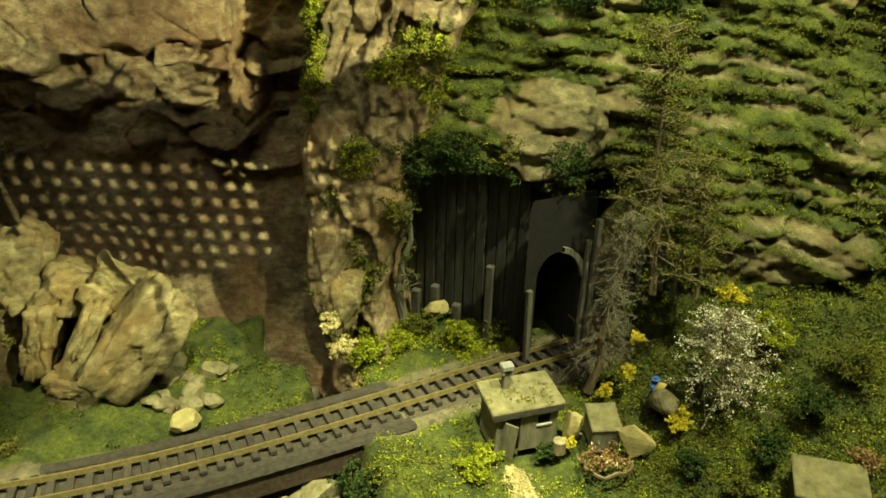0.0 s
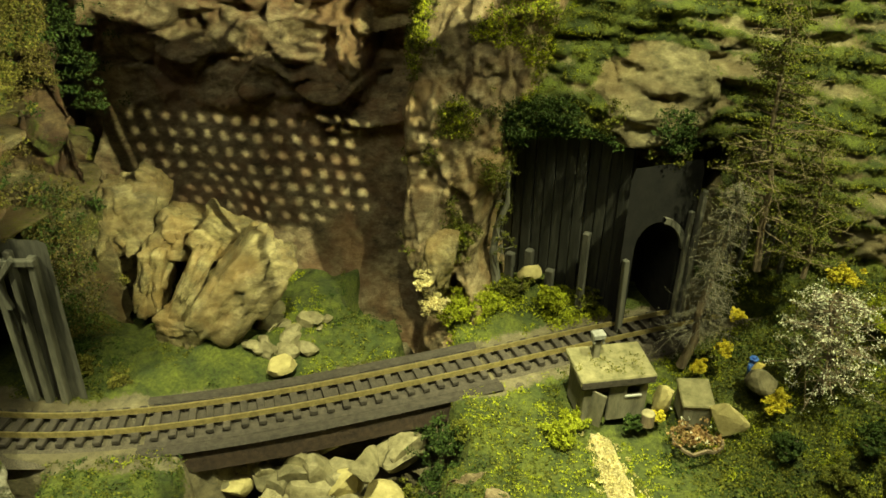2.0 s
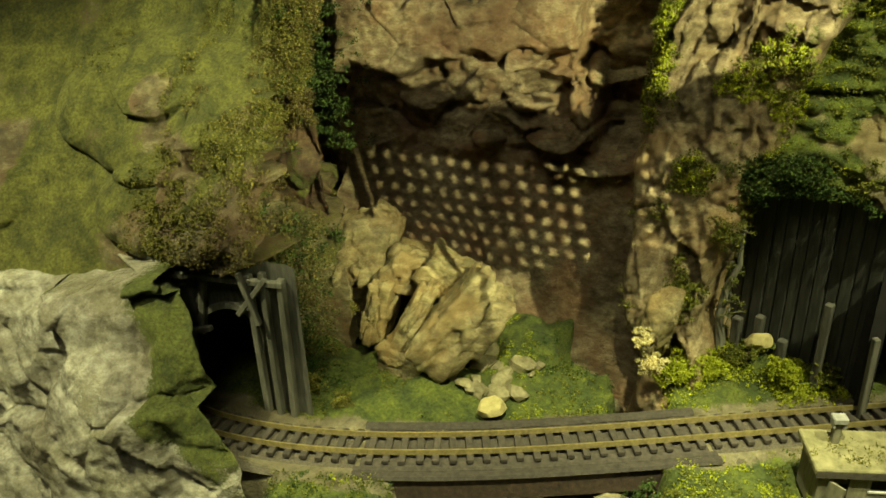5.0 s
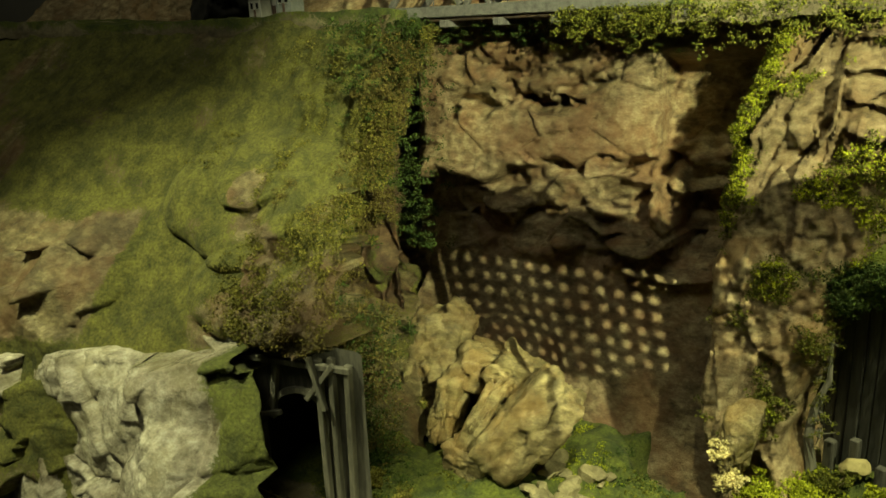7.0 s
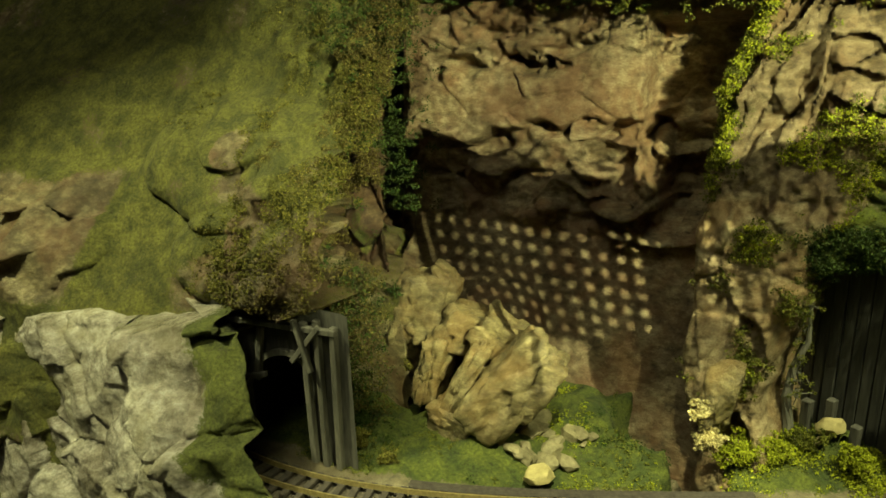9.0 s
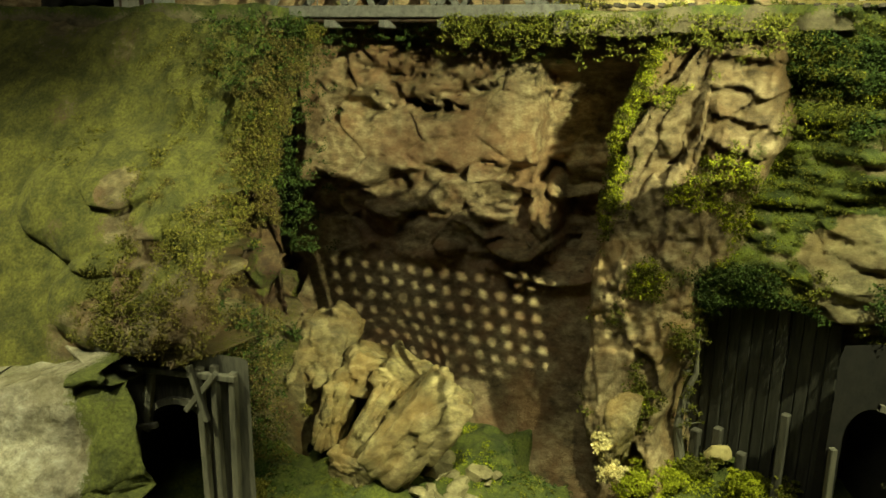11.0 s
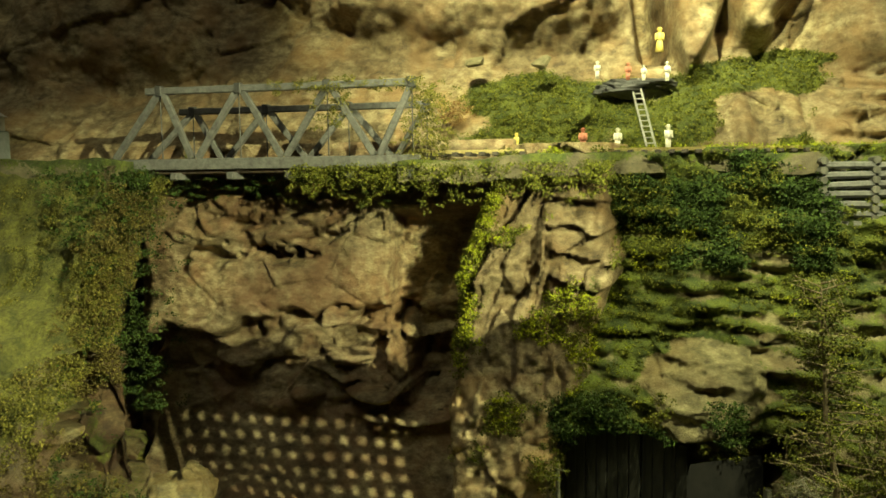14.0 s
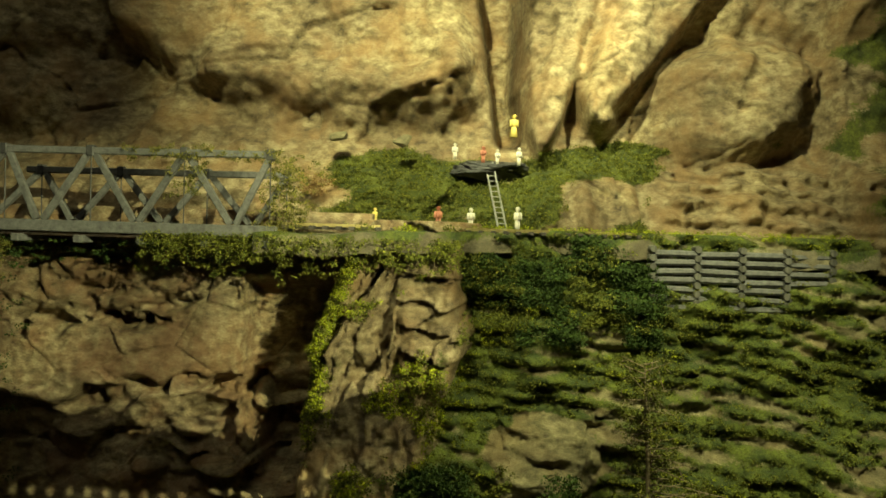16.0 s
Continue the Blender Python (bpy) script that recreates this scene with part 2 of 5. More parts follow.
LEAF_BRIGHT = leaf_material("bright_green_foam", (0.15, 0.18, 0.010), (0.28, 0.325, 0.015), (0.39, 0.43, 0.025))
LEAF_DARK = leaf_material("dark_green_foam", (0.018, 0.035, 0.008), (0.04, 0.07, 0.014), (0.075, 0.12, 0.022))
LEAF_YELLOW = leaf_material("yellow_foam", (0.40, 0.33, 0.02), (0.58, 0.50, 0.03), (0.70, 0.65, 0.07))
LEAF_OLIVE = leaf_material("olive_foam", (0.07, 0.075, 0.015), (0.14, 0.14, 0.026), (0.23, 0.205, 0.042))
LEAF_WHITE = leaf_material("white_blossom", (0.45, 0.47, 0.34), (0.68, 0.70, 0.52), (0.85, 0.86, 0.74))
LEAF_STRAW = leaf_material("straw_chaff", (0.36, 0.30, 0.12), (0.55, 0.48, 0.22), (0.72, 0.66, 0.36))
LEAF_RUST = leaf_material("rust_brown_lichen", (0.16, 0.08, 0.03), (0.30, 0.19, 0.08), (0.42, 0.32, 0.15))

# ---- mesh helpers ----


def link_mesh(name, verts, faces, mat, parent=None, label="", smooth=False):
    me = bpy.data.meshes.new(name)
    me.from_pydata([tuple(v) for v in np.asarray(verts, float) * U], [], [tuple(f) for f in faces])
    me.materials.append(mat)
    if smooth:
        me.polygons.foreach_set("use_smooth", [True] * len(me.polygons))
    me.update()
    ob = new(name, me)
    if parent:
        ob.parent = parent
    if label:
        ob["label"] = label
    return ob


def part(name, bm, mat, parent=None, label="", smooth=False):
    """One bmesh in plan units as one mesh object."""
    me = bpy.data.meshes.new(name)
    bmesh.ops.scale(bm, vec=(U, U, U), verts=bm.verts)
    bm.to_mesh(me)
    bm.free()
    me.materials.append(mat)
    if smooth:
        me.polygons.foreach_set("use_smooth", [True] * len(me.polygons))
    ob = new(name, me)
    if parent:
        ob.parent = parent
    if label:
        ob["label"] = label
    return ob


def base(name, at, turn=0.0, label="", category="", group=""):
    """An empty at the foot of a thing; its parts are built round the origin."""
    ob = new(name)
    ob.empty_display_size = 0.01
    ob.matrix_world = Matrix.Translation(Vector(at) * U) @ Matrix.Rotation(radians(turn), 4, "Z")
    return tagged(ob, label, category, group)


def box(bm, centre, size, turn=None, bevel=0.0):
    made = bmesh.ops.create_cube(bm, size=1)["verts"]
    m = Matrix.Translation(centre) @ (turn.to_4x4() if turn else Matrix()) @ Matrix.Diagonal((*size, 1))
    bmesh.ops.transform(bm, matrix=m, verts=made)
    if bevel:
        edges = list({e for v in made for e in v.link_edges})
        bmesh.ops.bevel(bm, geom=edges, offset=bevel, segments=1, affect="EDGES")
    return bm


def beam(bm, a, b, w, h):
    """A squared timber from a to b."""
    a, b = Vector(a), Vector(b)
    d = b - a
    return box(bm, (a + b) / 2, (w, h, d.length), d.to_track_quat("Z", "Y").to_matrix(), min(w, h) * 0.12)


def rod(bm, a, b, r0, r1, n=6):
    a, b = Vector(a), Vector(b)
    d = b - a
    made = bmesh.ops.create_cone(bm, cap_ends=True, segments=n, radius1=r0, radius2=r1, depth=d.length)["verts"]
    bmesh.ops.transform(bm, matrix=Matrix.Translation((a + b) / 2) @ d.to_track_quat("Z", "Y").to_matrix().to_4x4(), verts=made)
    return bm


def tube(bm, pts, radii, n=8):
    """One closed tapering tube through the points."""
    rings = []
    for k, (p, r) in enumerate(zip(pts, radii)):
        d = Vector(pts[min(k + 1, len(pts) - 1)]) - Vector(pts[max(k - 1, 0)])
        q = d.to_track_quat("Z", "Y")
        rings.append([bm.verts.new(Vector(p) + q @ Vector((r * math.cos(2 * math.pi * j / n), r * math.sin(2 * math.pi * j / n), 0))) for j in range(n)])
    for a, b in zip(rings, rings[1:]):
        for j in range(n):
            bm.faces.new((a[j], a[(j + 1) % n], b[(j + 1) % n], b[j]))
    bm.faces.new(rings[0][::-1])
    bm.faces.new(rings[-1])
    return bm


def rough_stone(name, at, size, seed, mat, label, category="stone", group="", turn=0.0):
    """A broken stone: a ball cut by random planes."""
    rng = random.Random(seed)
    bm = bmesh.new()
    bmesh.ops.create_icosphere(bm, subdivisions=3, radius=1)
    cuts = [(Vector((rng.gauss(0, 1), rng.gauss(0, 1), rng.gauss(0, 1))).normalized(), rng.uniform(0.38, 0.8)) for _ in range(15)]
    for v in bm.verts:
        for d, far in cuts:
            over = v.co.dot(d) - far
            if over > 0:
                v.co -= d * over
        v.co += v.normal * 0.04 * noise.noise(v.co * 3 + Vector((seed, 0, 0)))
        v.co = Vector((v.co.x * size[0], v.co.y * size[1], v.co.z * size[2])) / 2 / 0.66
    ob = part(name, bm, mat)
    ob.matrix_world = Matrix.Translation(Vector(at) * U) @ Matrix.Rotation(radians(turn), 4, "Z")
    return tagged(ob, label, category, group)


def sheet(name, us, vs, place, mat, moss=None, label="", category="", kind="structure", depth=(0, 0.5, 0)):
    """A relief over the grid us x vs: place(u, v) gives x, y, z. Its border is drawn back by depth, so that it is a solid shell."""
    u, v = np.meshgrid(us, vs)
    x, y, z = place(u, v)
    nu, nv = len(us), len(vs)
    verts = np.stack([x, y, z], -1).reshape(-1, 3)
    i = np.arange(nu * nv).reshape(nv, nu)
    quads = np.stack([i[:-1, :-1], i[:-1, 1:], i[1:, 1:], i[1:, :-1]], -1).reshape(-1, 4)
    ring = np.r_[i[0, :], i[1:, -1], i[-1, -2::-1], i[-2:0:-1, 0]]
    back = verts[ring] + np.array(depth)
    n0 = len(verts)
    k = np.arange(len(ring))
    k2 = (k + 1) % len(ring)
    rim = np.stack([ring[k2], ring[k], n0 + k, n0 + k2], -1)
    verts, quads = np.concatenate([verts, back]) * U, np.concatenate([quads, rim])
    me = bpy.data.meshes.new(name)
    me.vertices.add(len(verts))
    me.vertices.foreach_set("co", verts.ravel())
    me.loops.add(quads.size)
    me.loops.foreach_set("vertex_index", quads.ravel())
    me.polygons.add(len(quads))
    me.polygons.foreach_set("loop_start", np.arange(0, quads.size, 4))
    me.polygons.foreach_set("loop_total", np.full(len(quads), 4))
    me.update(calc_edges=True)
    me.polygons.foreach_set("use_smooth", [True] * len(me.polygons))
    if moss is not None:
        a = me.attributes.new("moss", "FLOAT", "POINT")
        values = np.concatenate([np.broadcast_to(moss(x, y, z), x.shape).ravel(), np.zeros(len(back))])
        a.data.foreach_set("value", values.astype(np.float32))
    me.materials.append(mat)
    ob = new(name, me)
    return tagged(ob, label, category, "", kind)


def flakes(name, points, size, count, spread, mat, seed, label="", category="", kind="stuff", flat=0.6, parent=None):
    """Clumps of small foam flakes round the given points."""
    rng = np.random.default_rng(seed)
    size, count = size * 0.66, int(count * 1.7 + 0.5)
    pts = np.repeat(np.asarray(points, float), count, 0)
    n = len(pts)
    off = rng.normal(size=(n, 3))
    off *= (rng.random((n, 1)) ** 0.45) * spread / np.linalg.norm(off, axis=1, keepdims=True)
    off[:, 2] *= flat
    c = pts + off
    a, b = rng.normal(size=(n, 3)), rng.normal(size=(n, 3))
    a /= np.linalg.norm(a, axis=1, keepdims=True)
    b -= a * (a * b).sum(1, keepdims=True)
    b /= np.linalg.norm(b, axis=1, keepdims=True)
    s = size * rng.uniform(0.5, 1.3, (n, 1))
    lift = np.cross(a, b) * s * rng.uniform(-0.5, 0.5, (n, 1))
    verts = np.stack([c - a * s, c - b * s * 0.7 + lift, c + a * s, c + b * s * 0.7 + lift], 1).reshape(-1, 3) * U
    me = bpy.data.meshes.new(name)
    me.vertices.add(4 * n)
    me.vertices.foreach_set("co", verts.ravel())
    tri = (np.arange(n)[:, None, None] * 4 + np.array([[0, 1, 2], [0, 2, 3]])).reshape(-1)
    me.loops.add(len(tri))
    me.loops.foreach_set("vertex_index", tri)
    me.polygons.add(2 * n)
    me.polygons.foreach_set("loop_start", np.arange(0, len(tri), 3))
    me.polygons.foreach_set("loop_total", np.full(2 * n, 3))
    me.update(calc_edges=True)
    me.materials.append(mat)
    ob = new(name, me)
    if parent:
        ob.parent = parent
    return tagged(ob, label, category, "", kind)

# ---- the lie of the land, in plan units ----


def track_y(x):
    d = np.clip(np.asarray(x, float), -6.2, 3.0) + 1.05
    return 6.659 + d * (0.52909 + d * (0.01189 + d * (-0.00477 + d * 0.00045)))


RAIL_Z = -5.36


def ground_z(x, y):
    """The valley floor: turf round the line, a stream bed that cuts through it, banks that fall towards the front."""
    off = y - track_y(x)
    z = -5.46 + 0.05 * fbm(x * 1.7, y * 1.7, x * 0, 4, 3)
    bed = 1 - step(np.abs(off), 0.3, 0.5)
    z = z * (1 - bed) - 5.44 * bed
    z = z + step(off, 0.45, 1.5) * (0.22 + 0.10 * fbm(x * 2.3, y * 2.3, x * 0, 3, 9))
    # the stream: narrow at the cleft, wide under the girder
    mid = np.interp(y, [3.0, 5.0, 6.0, 6.9, 7.6, 8.4], [-2.1, -1.95, -1.75, -1.15, -1.2, -1.35])
    half = np.interp(y, [3.0, 5.0, 6.0, 6.7, 7.0, 8.4], [1.25, 1.2, 1.1, 0.30, 0.17, 0.25])
    edge = np.abs(x - mid) - half + 0.10 * fbm(x * 4, y * 4, x * 0, 3, 5)
    z = z - 1.25 * (1 - step(edge, -0.12, 0.16)) - 0.75 * step(1 - np.hypot((x + 1.85) / 0.6, (y - 8.05) / 0.6), 0, 0.5)
    # front turf slopes down a little
    z = z - 0.10 * step(-off, 0.6, 2.2)
    # the land drops away in front of the outcrop
    z = z - 2.2 * step(-x, 4.3, 4.8) * (1 - step(y, 4.5, 4.85))
    # the garden bank climbs to the hillside
    z = z + step(x, 1.9, 4.6) * (0.10 + 0.9 * step(y, 5.8, 8.2))
    return z


def hill_y(x, z):
    """The layered mossy hillside beside the far tunnel."""
    y = np.interp(z, [-6.2, -5.6, -5.0, -4.5, -3.8, -3.0, -2.0, -1.0, -0.2, 0.4], [8.2, 8.2, 8.15, 8.15, 8.4, 8.75, 9.15, 9.4, 9.5, 9.65])
    y = y - 0.35 * step(x, 3.2, 6.0) * step(-z, 0.5, 3.5)
    tilt = z + 0.16 * (x - 2.5)
    layer = np.abs(((tilt * 4.7 + 0.8 * fbm(x * 0.6, z * 0.8, x * 0, 3, 31)) % 1.0) - 0.5) * 2
    soft = step(z, -5.2, -4.2)
    v, crack = blocks(x * 1.6, tilt * 3.0, 41, 0.5)
    y = y + soft * (0.085 * (layer - 0.5) + 0.06 * v + 0.07 * fbm(x * 3.2, z * 4.5, x * 0, 5, 33) + 0.035 * fbm(x * 7, z * 14, x * 0, 4, 34))
    y = y + 0.20 * fbm(x * 0.9, z * 1.2, x * 0, 3, 37)
    # the hollow of the far tunnel mouth
    hollow = step(x, -0.75, -0.45) * (1 - step(x, 2.0 + 0.3 * (z + 4), 2.3 + 0.3 * (z + 4))) * (1 - step(z, -3.45 + 0.12 * np.sin(x * 3), -3.2 + 0.12 * np.sin(x * 3)))
    y = y * (1 - hollow) + (9.75 + 0 * x) * hollow
    # bare bulge of rock over it
    y = y - 0.30 * swell(x + 0.15 * fbm(x * 2, z * 2, x * 0, 3, 35), z, 1.22, -2.85, 0.75, 0.7)
    y = y - 0.28 * bump(x, z, 0.3, -2.95, 1.2, 0.4) * step(z, -3.4, -3.1)
    # red-brown rib further along
    y = y - 0.2 * bump(x, z, 4.25, -4.0, 0.9, 0.42)
    return y


def buttress_edges(z):
    left = np.interp(z, [-5.6, -4.6, -4.2, -2.6, -1.4, -0.2, 0.3], [-1.50, -1.62, -1.66, -1.76, -1.62, -1.20, -1.1])
    right = np.interp(z, [-5.6, -4.6, -3.0, -1.4, -0.2, 0.3], [-0.62, -0.78, -0.35, 0.22, 0.12, 0.1])
    return left, right


def buttress_y(x, z):
    """Slanting ribs on the left, stacked ledges on the upper right, plain stone below."""
    left, right = buttress_edges(z)
    wob = 0.10 * fbm(x * 1.5, z * 1.5, x * 0, 3, 61)
    y = np.interp(z, [-5.6, -4.8, -4.0, -3.0, -2.0, -1.7, -1.5, -1.0, -0.2, 0.2], [7.6, 7.75, 8.0, 8.25, 8.5, 8.55, 8.42, 8.5, 8.72, 9.0])
    n1 = fbm(x * 1.6, z * 1.6, x * 0, 3, 163)
    top = step(z, -2.5, -1.6)
    side = step(x + 0.08 * n1, -0.62, -0.5) * step(z, -1.85, -1.6)
    rib = ((x - 0.36 * z) * 3.1 + 0.55 * n1) % 1.0
    rib2 = ((x - 0.30 * z) * 7.3 + 0.9 * n1) % 1.0
    ribs = 0.26 * rib + 0.10 * rib2
    row = ((z + 0.09 * n1 + 0.08 * x) * 3.3) % 1.0
    chunk, _ = blocks(x * 3.2, z * 3.3, 167, 0.9)
    ledges = 0.22 * row ** 1.2 + 0.07 * chunk
    v, crack = blocks(x * 2.2 + 0.35 * z, z * 1.1, 63, 0.7)
    low = 0.07 * v + 0.05 * rib
    y = y + (ribs * (1 - side) * top + ledges * side + low * (1 - top)) + 0.07 * fbm(x * 4.5, z * 3.5, x * 0, 6, 165, 0.6)
    y = y + 0.03 * (1 - step(crack, 0, 0.07)) * (1 - top)
    y = y + 2.4 * step(left + wob - x, -0.16, 0.22) + 1.3 * step(x - right + wob, -0.12, 0.35)
    # ledge over the foot
    y = y - 0.15 * bump(x, z, -1.25, -4.25, 0.4, 0.5)
    y = y + 0.55 * bump(x, z, -1.25, -5.2, 0.5, 0.45)
    return y


def gorge_y(x, z):
    """The back of the gorge: a broad pale slab above, broken ledges, a smooth dark wall and a recess beside the buttress."""
    y = np.interp(z, [-6.8, -5.6, -5.0, -4.3, -3.6, -2.6, 0.2], [8.0, 8.25, 8.55, 8.9, 9.15, 9.45, 9.75])
    n1 = fbm(x * 1.3, z * 1.6, x * 0, 3, 77)
    n2 = fbm(x * 4.5, z * 5.5, x * 0, 5, 78, 0.55)
    # the slab, with an uneven lower edge
    foot = np.interp(x, [-6.1, -5.8, -5.05, -4.5, -3.5, -2.6], [-2.5, -2.25, -2.4, -2.12, -2.0, -1.92]) + 0.06 * fbm(x * 3, x * 0, x * 0, 3, 74)
    slab = step(z - foot, -0.06, 0.08)
    v, crack = blocks(x * 0.9 + 0.2 * z, z * 1.5 - 0.15 * x, 71, 0.5)
    y = y - slab * 0.30 + slab * (0.05 * v + 0.03 * n1 + 0.022 * n2 + 0.03 * (1 - step(crack, 0, 0.05)))
    # hollows under small roofs in the slab
    for cx, cz, rx, rz, deep in ((-5.2, -1.30, 0.75, 0.20, 0.26), (-4.15, -1.20, 0.55, 0.24, 0.42), (-3.55, -0.95, 0.45, 0.15, 0.20), (-4.6, -0.8, 0.6, 0.15, 0.15)):
        dx, dz = x + 0.25 * n2, z + 0.16 * n1 + 0.07 * n2
        y = y + deep * swell(dx, dz, cx, cz, rx, rz, 1.4)
        y = y - 0.12 * swell(dx, dz, cx + 0.05, cz + rz + 0.12, rx * 1.2, 0.2, 1.4)
    # broken ledges below the slab
    mid = (1 - slab) * step(z, -3.5, -3.25)
    w, crack2 = blocks(x * 1.5 + 0.3 * z, z * 3.0 - 0.3 * x, 75, 0.8)
    y = y + mid * (0.17 * w + 0.10 * n1 + 0.05 * n2)
    for cx, cz, rx, rz, deep in ((-3.72, -3.1, 0.22, 0.09, 0.30), (-2.75, -3.05, 0.48, 0.10, 0.42), (-2.5, -2.55, 0.20, 0.45, 0.36), (-3.2, -2.6, 0.35, 0.10, 0.22), (-4.7, -2.65, 0.4, 0.12, 0.2), (-2.35, -3.35, 0.6, 0.06, 0.3)):
        y = y - deep * bump(x, z + 0.08 * n1, cx, cz, rx, rz)
    # smooth wall below
    y = y + (1 - slab) * (1 - mid) * (0.05 * n1 + 0.02 * n2)
    # the crevice at the far left and the tall recess beside the buttress
    y = y + 1.2 * (1 - step(x, -6.28 + 0.08 * n1, -6.02 + 0.08 * n1))
    side = -2.62 + 0.25 * step(-z, 2.2, 3.1) + 0.04 * n2
    y = y + 0.62 * step(x, side - 0.03, side + 0.06) * step(z, -3.35, -3.1) * (1 - step(z, -0.85, -0.6))
    # foot of the rock pile and the cave beside it
    y = y - 0.6 * bump(x, z, -4.35, -4.75, 0.8, 0.7)
    return y


def left_edge(z):
    return np.interp(z, [-5.8, -5.0, -4.3, -3.8, -3.0, -2.2, -1.2, -0.3, 0.2], [-4.75, -4.72, -4.75, -4.85, -5.0, -5.2, -5.5, -5.75, -5.8])


CREASE = ([-7.5, -7.1, -6.6, -6.1], [-2.05, -2.3, -2.3, -2.02])


def left_y(x, z):
    """The green hillside over the near tunnel."""
    y = np.interp(z, [-7.0, -5.6, -4.6, -3.9, -3.4, -2.6, -1.8, -1.0, -0.5, -0.1], [4.6, 4.9, 5.2, 5.5, 5.75, 6.35, 7.0, 7.55, 7.9, 8.25])
    y = y - 0.16 * np.clip(-x - 7.5, 0, 6) * step(-z, 0.3, 2.0)
    y = y - 0.35 * bump(x, z, -6.9, -2.2, 1.5, 0.75) - 0.3 * bump(x, z, -6.3, -3.2, 1.1, 0.5)
    v, crack = blocks(x * 1.2, z * 1.5, 81, 0.6)
    rocky = step(x, -6.9, -5.9)
    y = y + rocky * (0.14 * v + 0.09 * fbm(x * 4, z * 4, x * 0, 4, 85)) + 0.12 * fbm(x * 0.9, z * 0.9, x * 0, 3, 83) + 0.02 * fbm(x * 6, z * 6, x * 0, 4, 87)
    far = step(-x, 8.3, 9.2) * step(-z, 2.3, 2.9)
    w, _ = blocks(x * 2.0, z * 2.0, 91, 0.8)
    y = y + far * (0.16 * w - 0.25)
    # a curved crease under a bare swelling
    fold = z - np.interp(x, CREASE[0], CREASE[1])
    y = y - 0.16 * step(fold, -0.02, 0.05) * (1 - step(fold, 0.1, 0.75)) * step(x, CREASE[0][0], CREASE[0][0] + 0.3) * (1 - step(x, CREASE[0][-1] - 0.3, CREASE[0][-1]))
    y = y - 0.12 * bump(x, z, -6.05, -2.75, 0.35, 0.5)
    # the hollow of the near tunnel mouth
    hollow = step(x, -6.75, -6.45) * (1 - step(z, -3.95 + 0.42 * (x + 5.6), -3.75 + 0.42 * (x + 5.6)))
    y = y * (1 - hollow) + np.maximum(y, 7.0) * hollow
    return y


def left_place(x, z):
    """The hillside with its flank, which turns back into the gorge."""
    wob = 0.12 * fbm(x * 0 + 3, z * 2.0, x * 0, 3, 89)
    turn = np.clip(x - left_edge(z) + wob, 0, 1.0)
    front = left_y(np.minimum(x, left_edge(z) - wob + 0.0), z)
    back = front + 3.6 * turn ** 1.0
    rough = step(turn, 0.0, 0.06)
    v, _ = blocks(back * 1.6, z * 1.4, 95, 0.7)
    side = 0.20 * v + 0.16 * fbm(back * 2.2, z * 2.2, x * 0, 6, 97, 0.6)
    return np.minimum(x, left_edge(z) - wob) - 0.72 * (back - front) + rough * side, back, z


